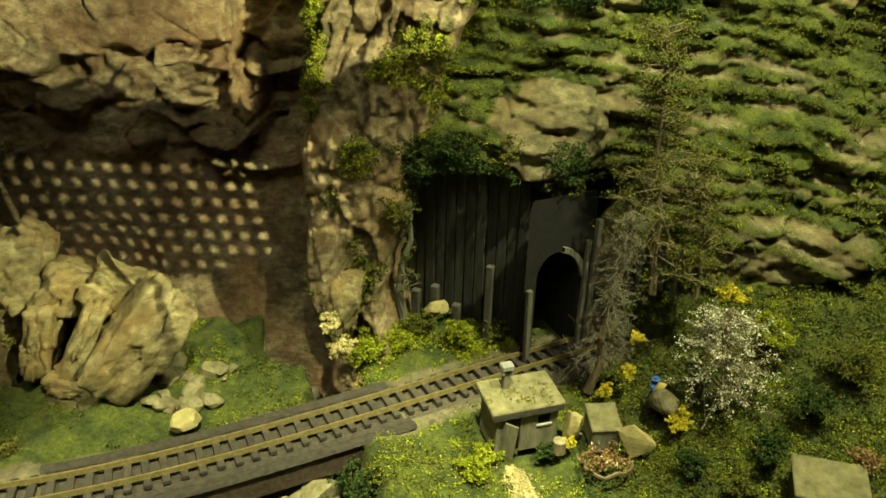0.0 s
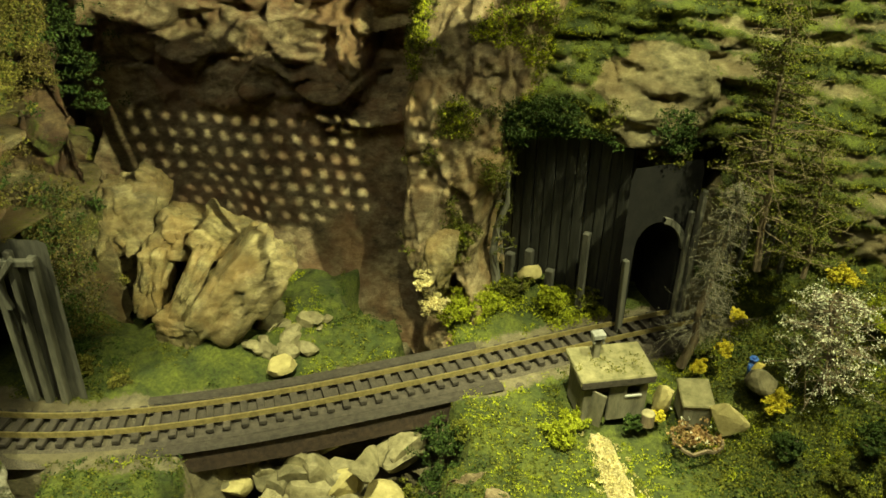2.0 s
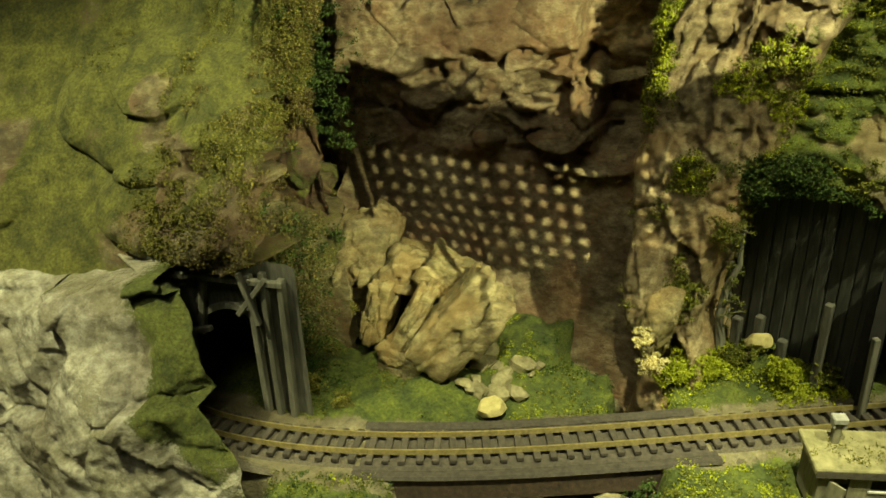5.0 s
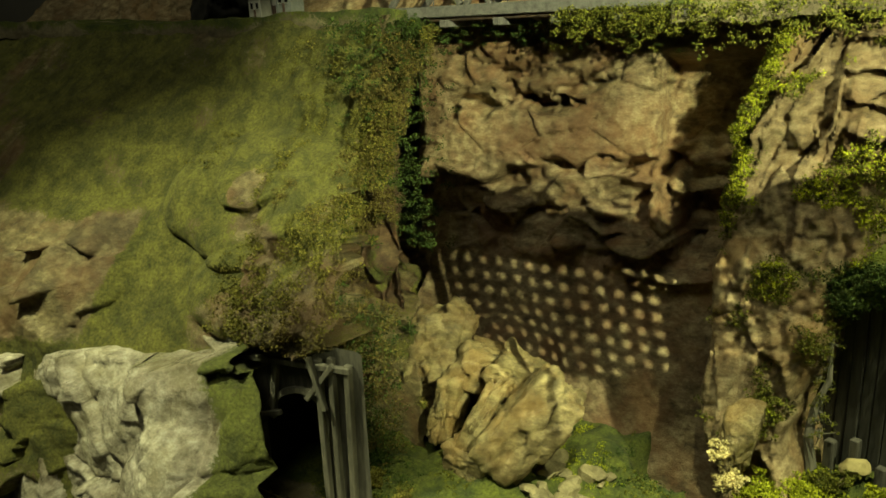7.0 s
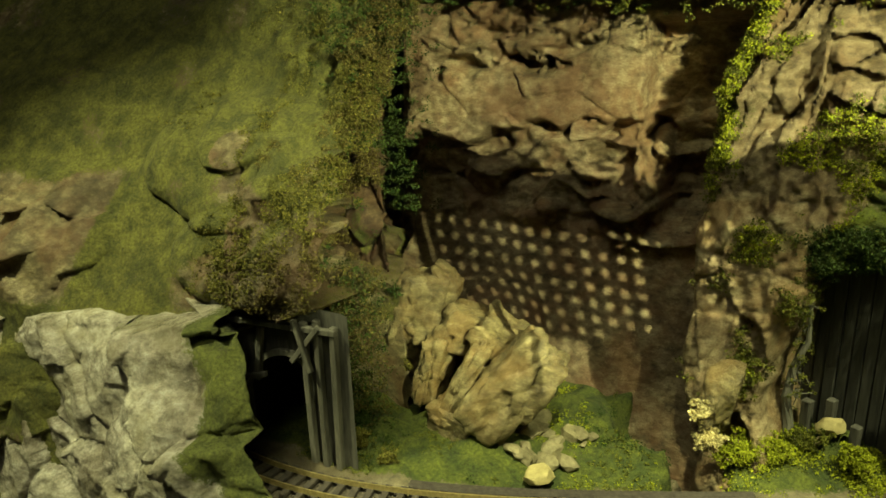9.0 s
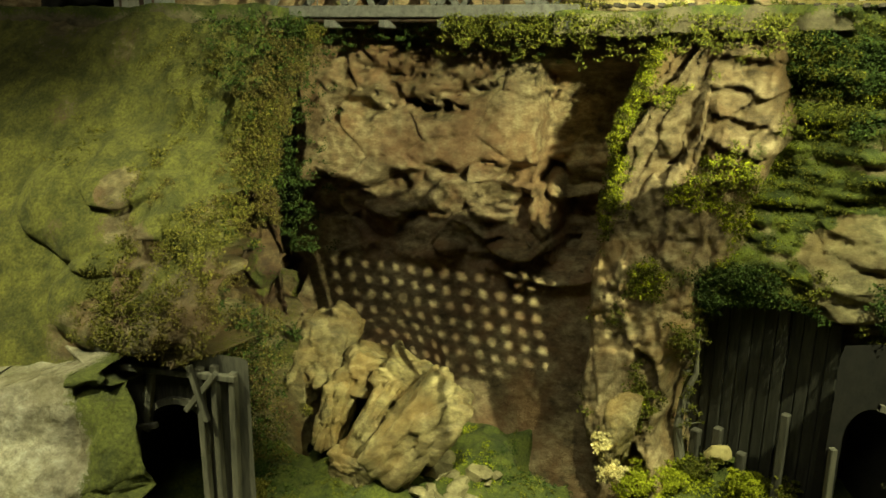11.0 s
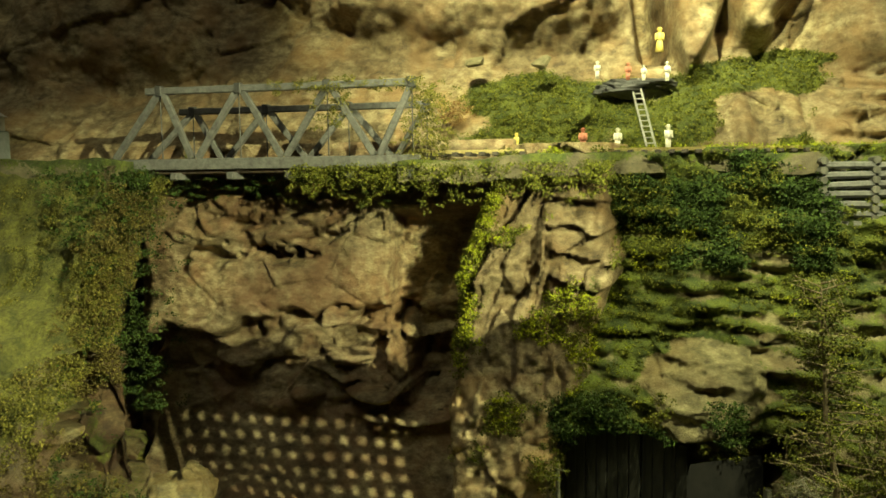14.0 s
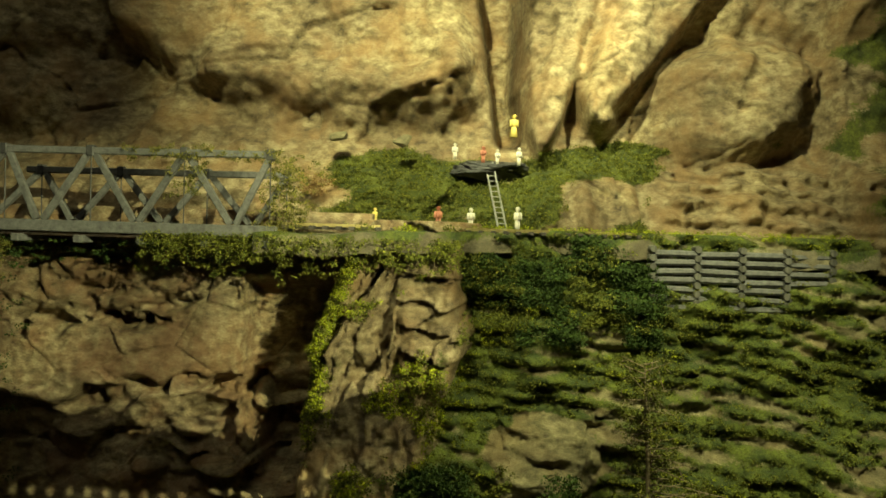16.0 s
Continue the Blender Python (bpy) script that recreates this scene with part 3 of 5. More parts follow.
def upper_y(x, z):
    """The yellow cliffs behind the upper line."""
    y = np.interp(z, [-0.4, 0.1, 0.5, 0.9, 1.3, 1.8, 2.6, 5.4], [10.0, 10.15, 10.4, 10.75, 11.1, 11.4, 11.6, 11.7])
    n1 = fbm(x * 0.7, z * 0.8, x * 0, 3, 109)
    n2 = fbm(x * 2.2, z * 2.0, x * 0, 4, 107)
    fine = fbm(x * 7, z * 7, x * 0, 4, 108)
    v, crack = blocks(x * 0.8 + 0.3 * n1, z * 0.9 - 0.25 * x, 101, 0.5)
    y = y + 0.16 * n1 + 0.10 * n2 + 0.028 * fine + 0.10 * v + 0.04 * (1 - step(crack, 0, 0.05))
    # the long overhanging mass above the bridge, with a rounded nose
    under = np.interp(x, [-5.6, -5.2, -4.3, -3.4, -2.0, -0.9, -0.2, 0.35, 0.55], [3.7, 2.85, 2.15, 1.9, 1.8, 1.7, 1.74, 1.95, 2.5]) + 0.06 * n2
    h = z - under
    nose = 0.50 - 0.14 * (z - 1.9)
    y = y - 0.85 * step(h, -0.35, 0.45) * (1 - 0.35 * step(h, 0.3, 1.7)) * step(x, -5.9, -5.0) * (1 - step(x, nose - 0.45, nose + 0.05))
    # sloping scars on its face
    y = y + 0.10 * bump(x, h - 0.12 * (x + 2), -2.6, 0.75, 0.9, 0.16) + 0.09 * bump(x, h + 0.1 * (x + 1), -0.7, 0.8, 0.6, 0.12)
    # rounded rock at the far end
    y = y - 0.5 * step(-x, 5.6, 6.6) * step(z, 1.1, 2.0)
    # two bright spires that hang down like teeth
    low = np.interp(x, [0.98, 1.22, 1.45, 1.72, 1.92, 2.1, 2.35, 2.5, 3.6], [1.55, 0.95, 1.3, 1.95, 1.5, 1.34, 1.5, 1.85, 3.2])
    right = 2.5 + 0.8 * np.clip(z - 1.8, 0, 3)
    across = np.clip((x - 1.0) / np.maximum(right - 1.0, 0.1), 0, 1)
    inside = step(x, 0.90, 1.12) * step(z - low, -0.10, 0.30) * (1 - step(x, right - 0.35, right + 0.1))
    groove = x - (1.72 + 0.25 * (z - 1.95))
    y = y - inside * (0.55 + 0.45 * np.sin(math.pi * across) - 0.30 * np.exp(-(groove / 0.12) ** 2) + 0.10 * fbm(x * 4.0 - z, z * 0.9, x * 0, 3, 117))
    # the dark cleft with the cave
    y = y + 1.8 * step(x + 0.05 * n2, nose - 0.05, nose + 0.16) * (1 - step(x + 0.06 * n2, 0.84 - 0.05 * (z - 1.5), 1.0)) * step(z + 0.1 * n2, 1.15, 1.5)
    # rounded dome
    y = y - 0.95 * swell(x + 0.1 * n2, z - 0.12 * (x - 4.1) + 0.1 * n1, 4.1, 2.0, 1.45, 1.05, 2.2)
    y = y - 0.45 * step(z, 2.75, 3.4) * step(x, 3.3, 4.0)
    # layered foot beside it
    foot = step(x, 2.7, 3.1) * (1 - step(z, 0.95, 1.15))
    layer = np.abs(((z * 4.2 + 0.35 * n2 + 0.12 * x) % 1) - 0.5) * 2
    y = y + foot * (0.18 * layer + 0.05 * fine - 0.2)
    # pale fins of rock by the ladder
    y = y - bump(x, z, 1.75, 0.45, 0.85, 0.5, 3) * (0.12 + 0.22 * np.abs(fbm(x * 2.6 + 0.5 * z, z * 0.9, x * 0, 3, 119)))
    y = y - 0.7 * step(x, 5.25, 5.5)
    return y


def hill_moss(x, y, z):
    tilt = z + 0.16 * (x - 2.5)
    layer = np.abs(((tilt * 4.7 + 0.8 * fbm(x * 0.6, z * 0.8, x * 0, 3, 31)) % 1.0) - 0.5) * 2
    m = 0.42 + 0.45 * (1 - layer) + 0.4 * fbm(x * 1.5, z * 3.0, x * 0, 3, 211)
    m = m + 0.5 * step(-z, 4.3, 4.9)
    m = m - 1.6 * swell(x + 0.2 * fbm(x * 2, z * 2, x * 0, 3, 35), z, 1.22, -2.8, 0.75, 0.75) - 0.6 * bump(x, z, 4.25, -4.0, 1.0, 0.45)
    m = m - 1.2 * step(x, -0.75, -0.45) * (1 - step(x, 2.0, 2.3)) * (1 - step(z, -3.6, -3.3))
    return m


def left_moss(x, y, z):
    m = 0.75 + 0.45 * fbm(x * 1.2, z * 1.6, x * 0, 4, 221)
    m = m - 0.8 * bump(x, z, -6.75, -2.05, 0.35, 0.22) - 0.9 * bump(x, z, -6.05, -2.75, 0.3, 0.45)
    m = m - 0.5 * step(x, -6.1, -5.3) - 0.6 * bump(x, z, -6.1, -3.35, 0.9, 0.25)
    m = m - 1.1 * step(-x, 8.5, 9.0) * step(-z, 2.4, 2.8) * (1 - step(-z, 3.6, 4.2))
    m = m - 0.5 * step(-z, 4.0, 4.6) * step(x, -7.3, -6.6)
    return m


def upper_moss(x, y, z):
    m = -0.45 + 0.6 * fbm(x * 1.3, z * 2.2, x * 0, 4, 231)
    m = m + 1.15 * step(x, -2.6, -1.2) * (1 - step(x, 2.3, 3.3)) * (1 - step(z, 0.9, 1.5)) - 0.8 * bump(x, z, 2.0, 0.45, 0.6, 0.5)
    m = m + 1.1 * bump(x, z, 2.3, 1.1, 1.1, 0.4)
    m = m + 0.9 * step(x, 5.2, 5.6)
    return m


def gorge_moss(x, y, z):
    return -0.35 + 0.4 * fbm(x * 2, z * 2, x * 0, 4, 241) + 0.5 * step(z, -0.7, -0.2)


def buttress_moss(x, y, z):
    return -0.15 + 0.55 * fbm(x * 2, z * 1.6, x * 0, 4, 251) + 0.2 * step(z, -1.0, 0.0)


def ground_moss(x, y, z):
    off = np.abs(y - track_y(x))
    return 0.95 * step(off, 0.36, 0.75) - 0.5 * (1 - step(off, 0.3, 0.5)) + 0.3 * fbm(x * 2, y * 2, x * 0, 4, 261) - 1.1 * (1 - step(z, -6.0, -5.7))


def span(a, b, d):
    return np.linspace(a, b, int(abs(b - a) / d) + 1)


def wall_at(fn):
    return lambda u, v: (u, fn(u, v), v)


ground = sheet("ground", span(-9.5, 8.5, 0.035), span(2.2, 9.4, 0.035), lambda u, v: (u, v, ground_z(u, v)), TURF, ground_moss, "green turf valley floor with a stony stream bed", "ground", depth=(0, 0, -0.8))
hillside = sheet("mossy_hillside", span(-0.9, 9.0, 0.027), span(-6.2, 0.05, 0.027), wall_at(hill_y), ROCK_HILL, hill_moss, "steep layered hillside overgrown with bright green moss", "hillside")
buttress = sheet("rock_buttress", span(-2.5, 0.9, 0.022), span(-6.3, 0.12, 0.024), wall_at(buttress_y), ROCK_TAN, buttress_moss, "tall craggy rock buttress beside the gorge", "cliff")
gorge = sheet("gorge_wall", span(-6.9, -1.0, 0.022), span(-6.8, 0.2, 0.024), wall_at(gorge_y), ROCK_BROWN, gorge_moss, "tan and rust-red rock wall at the back of the gorge", "cliff")
left_hill = sheet("green_hillside", np.r_[span(-17, -6.8, 0.04), span(-6.77, -3.75, 0.014)], span(-7.0, -0.08, 0.03), left_place, ROCK_LEFT, left_moss, "rounded green hillside with rocky right-hand crags", "hillside")


def crag_place(u, z):
    edge = np.interp(z, [-5.7, -5.1, -4.4, -3.8, -3.0, -2.4, -1.8, -1.1, -0.3], [-5.0, -5.05, -4.95, -5.02, -5.15, -5.25, -5.42, -5.48, -5.6]) + 0.06 * fbm(z * 2.6, z * 0, z * 0, 4, 151)
    x, turn = np.minimum(u, edge), np.clip(u - edge, 0, 0.7)
    y = np.interp(z, [-5.7, -5.0, -4.0, -3.0, -2.4, -1.6, -0.9, -0.2], [6.95, 7.1, 7.2, 7.3, 7.45, 7.75, 8.2, 8.6])
    v, crack = blocks(x * 2.4 + 0.2 * z, z * 1.3, 153, 0.8)
    y = y + 0.12 * v + 0.09 * fbm(x * 2.5, z * 2.0, x * 0, 5, 155, 0.55) + 0.05 * (1 - step(crack, 0, 0.08))
    return x - 2.6 * turn + 0.07 * step(turn, 0, 0.1) * fbm(turn * 5, z * 3, z * 0, 4, 157), y + 3.2 * turn, z


crag = sheet("red_crag", span(-6.6, -4.2, 0.02), span(-5.7, -0.2, 0.024), crag_place, ROCK_RED, lambda x, y, z: 0.1 + 0.6 * fbm(x * 2.2, z * 2.2, x * 0, 4, 159) + 0.35 * step(z, -2.6, -1.4), "red-brown fissured crag between the tunnel and the gorge", "cliff")
upper = sheet("upper_cliff", span(-17, 10, 0.04), span(-0.4, 5.4, 0.032), wall_at(upper_y), ROCK_TAN, upper_moss, "weathered yellow-tan rock cliffs behind the upper line", "cliff")
tagged(left_hill, "rounded green hillside with rocky crags over the tunnel mouth")


def bench_z(x, y):
    return -0.06 + 0.03 * fbm(x * 3, y * 3, x * 0, 3, 271) + 0.05 * np.sin(x * 0.8 + 1)


def bench_front(x):
    return np.interp(x, [-2.3, -1.5, -0.2, 0.35, 0.9, 9.5], [8.5, 8.52, 8.55, 9.1, 9.42, 9.5]) + 0.06 * fbm(x * 3, x * 0, x * 0, 3, 281)


bench = sheet("upper_ledge", span(-2.25, 9.5, 0.04), span(0, 1, 0.02), lambda u, v: (u, bench_front(u) + (11.0 - bench_front(u)) * v, bench_z(u, bench_front(u) + (11.0 - bench_front(u)) * v)), TURF, lambda x, y, z: 0.55 + 0.4 * fbm(x * 2, y * 2, z * 0, 3, 273), "grassy rock ledge that carries the upper line", "ledge", depth=(0, 0, -0.25))
plateau = sheet("left_plateau", span(-17, -5.72, 0.045), span(7.6, 11.2, 0.045), lambda u, v: (u, v + 0.62, bench_z(u, v) + 0.02 + 0.03 * np.clip(-u - 8, 0, 5)), TURF, lambda x, y, z: 0.7 + 0.3 * fbm(x * 2, y * 2, z * 0, 3, 275), "dim grassy plateau beside the upper line", "ledge", depth=(0, 0, -0.3))
gorge_ledge = sheet("gorge_head", span(-6.2, -2.0, 0.04), span(9.45, 10.6, 0.04), lambda u, v: (u, v, 0.02 + 0.12 * fbm(u * 3, v * 3, u * 0, 3, 277)), ROCK_TAN, lambda x, y, z: -0.2 + 0.4 * fbm(x * 2, y * 2, z * 0, 3, 279), "rock shelf at the head of the gorge", "ledge", depth=(0, 0, -0.3))

# the hall round the layout
for name, centre, size in (("wall_north", (0, 15.0, 0), (80, 0.4, 60)), ("wall_south", (0, -30.2, 0), (80, 0.4, 60)), ("wall_west", (-40.2, -7.6, 0), (0.4, 45.6, 60)), ("wall_east", (40.2, -7.6, 0), (0.4, 45.6, 60)), ("floor", (0, -7.6, -25.2), (80, 45.6, 0.4)), ("ceiling", (0, -7.6, 30.2), (80, 45.6, 0.4))):
    tagged(part(name, box(bmesh.new(), centre, size), WALL_PAINT), "plain dark-painted hall surface", name.split("_")[0], "", "structure")

tagged(part("layout_bench", box(bmesh.new(), (-3.5, 8.2, -16.6), (27, 12.4, 16.8)), WALL_PAINT), "dark plywood bench that carries the layout", "bench", "", "structure")

# ---- lower line ----


def along(x0, x1, gap):
    """Points and headings on the line between two x, evenly spaced."""
    xs = np.linspace(x0, x1, 2000)
    ys = track_y(xs)
    run = np.r_[0, np.cumsum(np.hypot(np.diff(xs), np.diff(ys)))]
    at = np.arange(0, run[-1], gap)
    px, py = np.interp(at, run, xs), np.interp(at, run, ys)
    return [(a, b, math.atan(float(track_y(a + 0.05) - track_y(a - 0.05)) / 0.1)) for a, b in zip(px, py)]


def rail_profile(offset, x0, x1, z, mat, parent, name="rail", w=0.016, h=0.055):
    pts = along(x0, x1, 0.12)
    verts, faces = [], []
    for px, py, a in pts:
        nx, ny = -math.sin(a), math.cos(a)
        for s, dz in ((-1, 0), (1, 0), (0.6, h), (-0.6, h)):
            verts.append((px + nx * (offset + s * w), py + ny * (offset + s * w), z + dz))
    for k in range(len(pts) - 1):
        for j in range(4):
            a, b = 4 * k + j, 4 * k + (j + 1) % 4
            faces.append((a, b, b + 4, a + 4))
    faces += [(0, 1, 2, 3), tuple(len(verts) - q for q in (1, 2, 3, 4))]
    return link_mesh(name, verts, faces, mat, parent)


line = base("railway_track", (0, 0, 0), 0, "single model railway track with brass rails on dark sleepers", "track")
for side in (-0.14, 0.14):
    rail_profile(side, -7.6, 3.0, RAIL_Z, BRASS, line)
tie_mesh = None
rng = random.Random(4)
for px, py, a in along(-7.4, 2.8, 0.172):
    if tie_mesh is None:
        first = part("sleeper", box(bmesh.new(), (0, 0, 0), (0.075, 0.5, 0.05), None, 0.006), TIE, line)
        tie_mesh = first.data
        ob = first
    else:
        ob = new("sleeper", tie_mesh)
        ob.parent = line
    ob.matrix_world = Matrix.Translation(Vector((px, py + rng.uniform(-0.008, 0.008), RAIL_Z - 0.025 + rng.uniform(-0.004, 0.003))) * U) @ Matrix.Rotation(a + rng.uniform(-0.03, 0.03), 4, "Z")

# the girder span under the near side
span_ = base("girder_bridge", (0, 0, 0), 0, "low rusty girder bridge carrying the track over the stream", "bridge")
rail_profile(-0.40, -3.75, -0.45, RAIL_Z - 0.36, GIRDER, span_, "girder", 0.03, 0.30)
rail_profile(0.40, -3.75, -0.45, RAIL_Z - 0.36, GIRDER, span_, "girder", 0.03, 0.30)
rail_profile(-0.40, -3.8, -0.4, RAIL_Z - 0.075, TIE, span_, "kerb_timber", 0.06, 0.03)
rail_profile(-0.30, -3.8, -0.4, RAIL_Z - 0.09, TIE, span_, "deck_board", 0.045, 0.03)
rail_profile(0.0, -3.75, -0.45, RAIL_Z - 0.09, TIE, span_, "deck_board", 0.36, 0.03)
rail_profile(0.40, -3.8, -0.4, RAIL_Z - 0.075, TIE, span_, "kerb_timber", 0.06, 0.03)
ballast = base("ballast_bed", (0, 0, 0), 0, "fine grey-brown ballast under the track", "ballast")
rail_profile(0.0, -7.6, -3.75, RAIL_Z - 0.135, BALLAST, ballast, "ballast_left", 0.44, 0.065)
rail_profile(0.0, -0.45, 3.0, RAIL_Z - 0.135, BALLAST, ballast, "ballast_right", 0.44, 0.065)

# ---- tunnel mouths ----


def portal(name, at, turn, width, height, label, wall_w, wall_h, skew=0.0, ring_to=18, wall=None):
    """A timbered tunnel mouth: plank wall with an arched opening, posts, braces and a short bore painted black for the
    dark inside.
    """
    p = base(name, at, turn, label, "tunnel portal")
    n = 18
    arch = [(width / 2 * math.cos(math.pi * k / n) + skew * math.sin(math.pi * k / n), height - width * 0.62 + width * 0.62 * math.sin(math.pi * k / n)) for k in range(n + 1)]
    outer = [(width / 2 + 0.0, -0.2)] + arch + [(-width / 2, -0.2)]
    verts, faces = [], []
    for x, z in outer:
        k = max(abs(x) / (wall_w / 2), max(z, 0.01) / wall_h)
        verts += [(x, 0, z), (x / k if z > 0 else math.copysign(wall_w / 2, x), 0, z / k if z > 0 else z), (x, 0.1, z)]
    for k in range(len(outer) - 1):
        a, b = 3 * k, 3 * k + 3
        faces += [(a, b, b + 1, a + 1), (a + 2, b + 2, b, a)]
    link_mesh("mouth_wall", verts, faces, wall or DARK_TIMBER, p)
    bore, bf = [], []
    for x, z in outer:
        bore += [(x * 1.01, 0.02, z), (x * 1.01, 0.75, z)]
    for k in range(len(outer) - 1):
        bf.append((2 * k, 2 * k + 1, 2 * k + 3, 2 * k + 2))
    bf.append(tuple(2 * k + 1 for k in range(len(outer))))
    link_mesh("bore", bore, bf, BLACK, p, "tunnel bore painted black for the dark inside")
    ring, rf = [], []
    for k, (x, z) in enumerate(arch):
        a = math.pi * k / n
        for r, dy in ((0.0, -0.05), (0.07, -0.05), (0.07, 0.0), (0.0, 0.0)):
            ring.append((x + r * math.cos(a), dy, z + r * math.sin(a)))
    for k in range(ring_to):
        for j in range(4):
            a, b = 4 * k + j, 4 * k + (j + 1) % 4
            rf.append((a, b, b + 4, a + 4))
    link_mesh("arch_timber", ring, rf, POST_WOOD, p, "pale curved arch timber")
    return p


def post(parent, a, b, w=0.09, name="post"):
    return part(name, beam(bmesh.new(), a, b, w, w), POST_WOOD, parent)


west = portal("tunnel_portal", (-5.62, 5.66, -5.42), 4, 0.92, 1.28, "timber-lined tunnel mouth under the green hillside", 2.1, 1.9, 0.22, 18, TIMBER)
for x0, x1, top, w in ((-0.62, -0.58, 1.7, 0.07), (-0.22, -0.10, 1.6, 0.075), (0.50, 0.50, 1.75, 0.08), (0.66, 0.68, 1.8, 0.075), (0.84, 0.90, 1.75, 0.08)):
    post(west, (x0, -0.05, (0.9 if x0 == -0.22 else -0.2)), (x1, -0.05, top), w)
post(west, (0.34, -0.1, 1.26), (0.74, -0.1, 1.74), 0.06, "brace")
post(west, (0.62, -0.14, 1.20), (0.44, -0.14, 1.80), 0.06, "brace")
post(west, (-0.66, -0.1, 0.86), (-0.05, -0.1, 1.02), 0.06, "brace")
post(west, (-0.75, -0.08, 1.62), (0.95, -0.08, 1.70), 0.07, "lintel")

# the wall of this mouth is painted black for the shade of the hollow
east = portal("tunnel_portal", (1.40, 8.12, -5.42), 28, 0.62, 1.40, "timber tunnel mouth with its wall painted shade-black and one pale curved timber", 0.95, 2.12, -0.04, 8, BLACK)
for x0, x1, top, w in ((-0.40, -0.43, 1.0, 0.07), (0.36, 0.37, 1.5, 0.06), (0.46, 0.50, 1.75, 0.07)):
    post(east, (x0, -0.05, -0.2), (x1, -0.05, top), w)
boards = base("timber_retaining_wall", (-0.55, 9.0, -5.4), -24, "dark upright board wall beside the tunnel", "timber wall")
rng = random.Random(9)
for k in range(13):
    x = 0.05 + k * 0.135
    h = 2.4 + rng.uniform(-0.15, 0.1)
    part("board", box(bmesh.new(), (x, rng.uniform(-0.02, 0.02), h / 2 - 0.1), (0.125, 0.05, h), None, 0.008), DARK_TIMBER, boards)
for x, h, w in ((0.35, 0.62, 0.11), (0.62, 0.75, 0.10), (0.92, 0.55, 0.10), (1.35, 1.2, 0.09)):
    part("stump_post", box(bmesh.new(), (x, -0.22, h / 2 - 0.1), (w, w, h), None, 0.012), TIMBER, boards)
pens = base("timber_pen", (2.35, 8.0, -4.45), 0, "grey upright timbers half hidden in the moss", "timber wall")
for x, y, h in ((0.0, 0.12, 0.7), (0.16, 0.0, 0.55), (0.28, 0.1, 0.62), (0.42, 0.0, 0.62), (-0.14, 0.14, 0.6)):
    part("post", beam(bmesh.new(), (x, y, -0.05), (x + 0.03, y, h), 0.07, 0.05), TIMBER, pens)

# ---- truss bridge on the upper line ----
NEAR_Y, FAR_Y, TOP_Z, DECK_Z = 8.6, 9.38, 0.84, -0.02
truss = base("truss_bridge", (0, 0, 0), 0, "grey timber truss bridge draped with creepers", "bridge")
for y, drop in ((NEAR_Y, 0.0), (FAR_Y, -0.19)):
    part("top_chord", beam(bmesh.new(), (-5.52, y, TOP_Z + drop), (-2.05, y, TOP_Z + drop), 0.085, 0.085), BRIDGE_WOOD, truss)
    part("bottom_chord", beam(bmesh.new(), (-6.1, y, DECK_Z - 0.05), (-2.0, y, DECK_Z - 0.05), 0.08, 0.14), BRIDGE_WOOD, truss)
    for a, b in ((-6.0, -5.35), (-5.28, -4.93), (-4.85, -4.3), (-4.22, -3.73), (-3.68, -3.15), (-3.08, -2.56), (-2.5, -2.1)):
        low, high = (a, b) if (b - a) and a in (-6.0, -4.85, -3.68, -2.5) else (b, a)
        part("diagonal", beam(bmesh.new(), (low, y, DECK_Z + 0.02), (high, y, TOP_Z + drop - 0.03), 0.07, 0.075), BRIDGE_WOOD, truss)
    for x in (-5.33, -4.27, -3.13, -2.09):
        part("joint_plate", box(bmesh.new(), (x, y, TOP_Z + drop), (0.085, 0.11, 0.13), None, 0.01), IRON, truss)
        part("tie_rod", rod(bmesh.new(), (x, y, DECK_Z), (x, y, TOP_Z + drop), 0.008, 0.008, 5), IRON, truss)
part("deck", box(bmesh.new(), (-4.05, 8.99, DECK_Z - 0.14), (4.1, 0.72, 0.06), None, 0.01), GIRDER, truss)
for k in range(6):
    part("floor_beam", box(bmesh.new(), (-5.9 + k * 0.76, 8.99, DECK_Z - 0.2), (0.09, 1.0, 0.09), None, 0.01), BRIDGE_WOOD, truss)
for k in range(26):
    part("sleeper", box(bmesh.new(), (-6.0 + k * 0.158, 8.99, DECK_Z - 0.085), (0.07, 0.5, 0.05), None, 0.006), TIE, truss)
for dy in (-0.14, 0.14):
    part("rail", beam(bmesh.new(), (-6.1, 8.99 + dy, DECK_Z - 0.035), (-2.0, 8.99 + dy, DECK_Z - 0.035), 0.025, 0.045), BRASS, truss)
upper_line = base("upper_track", (0, 0, 0), 0, "upper railway track on the rock ledge", "track")
for dy in (-0.14, 0.14):
    bm = bmesh.new()
    for a, b in (((-2.0, 8.99), (-0.4, 9.25)), ((-0.4, 9.25), (1.4, 9.62)), ((1.4, 9.62), (3.4, 10.0))):
        beam(bm, (a[0], a[1] + dy, 0.03), (b[0], b[1] + dy, 0.03), 0.025, 0.04)
    part("rail", bm, BRASS, upper_line)
for k in range(34):
    x = -1.95 + k * 0.158
    y = np.interp(x, [-2.0, -0.4, 1.4, 3.4], [8.99, 9.25, 9.62, 10.0])
    part("sleeper", box(bmesh.new(), (x, y, 0.0), (0.07, 0.5, 0.045), None, 0.006), TIE, upper_line)

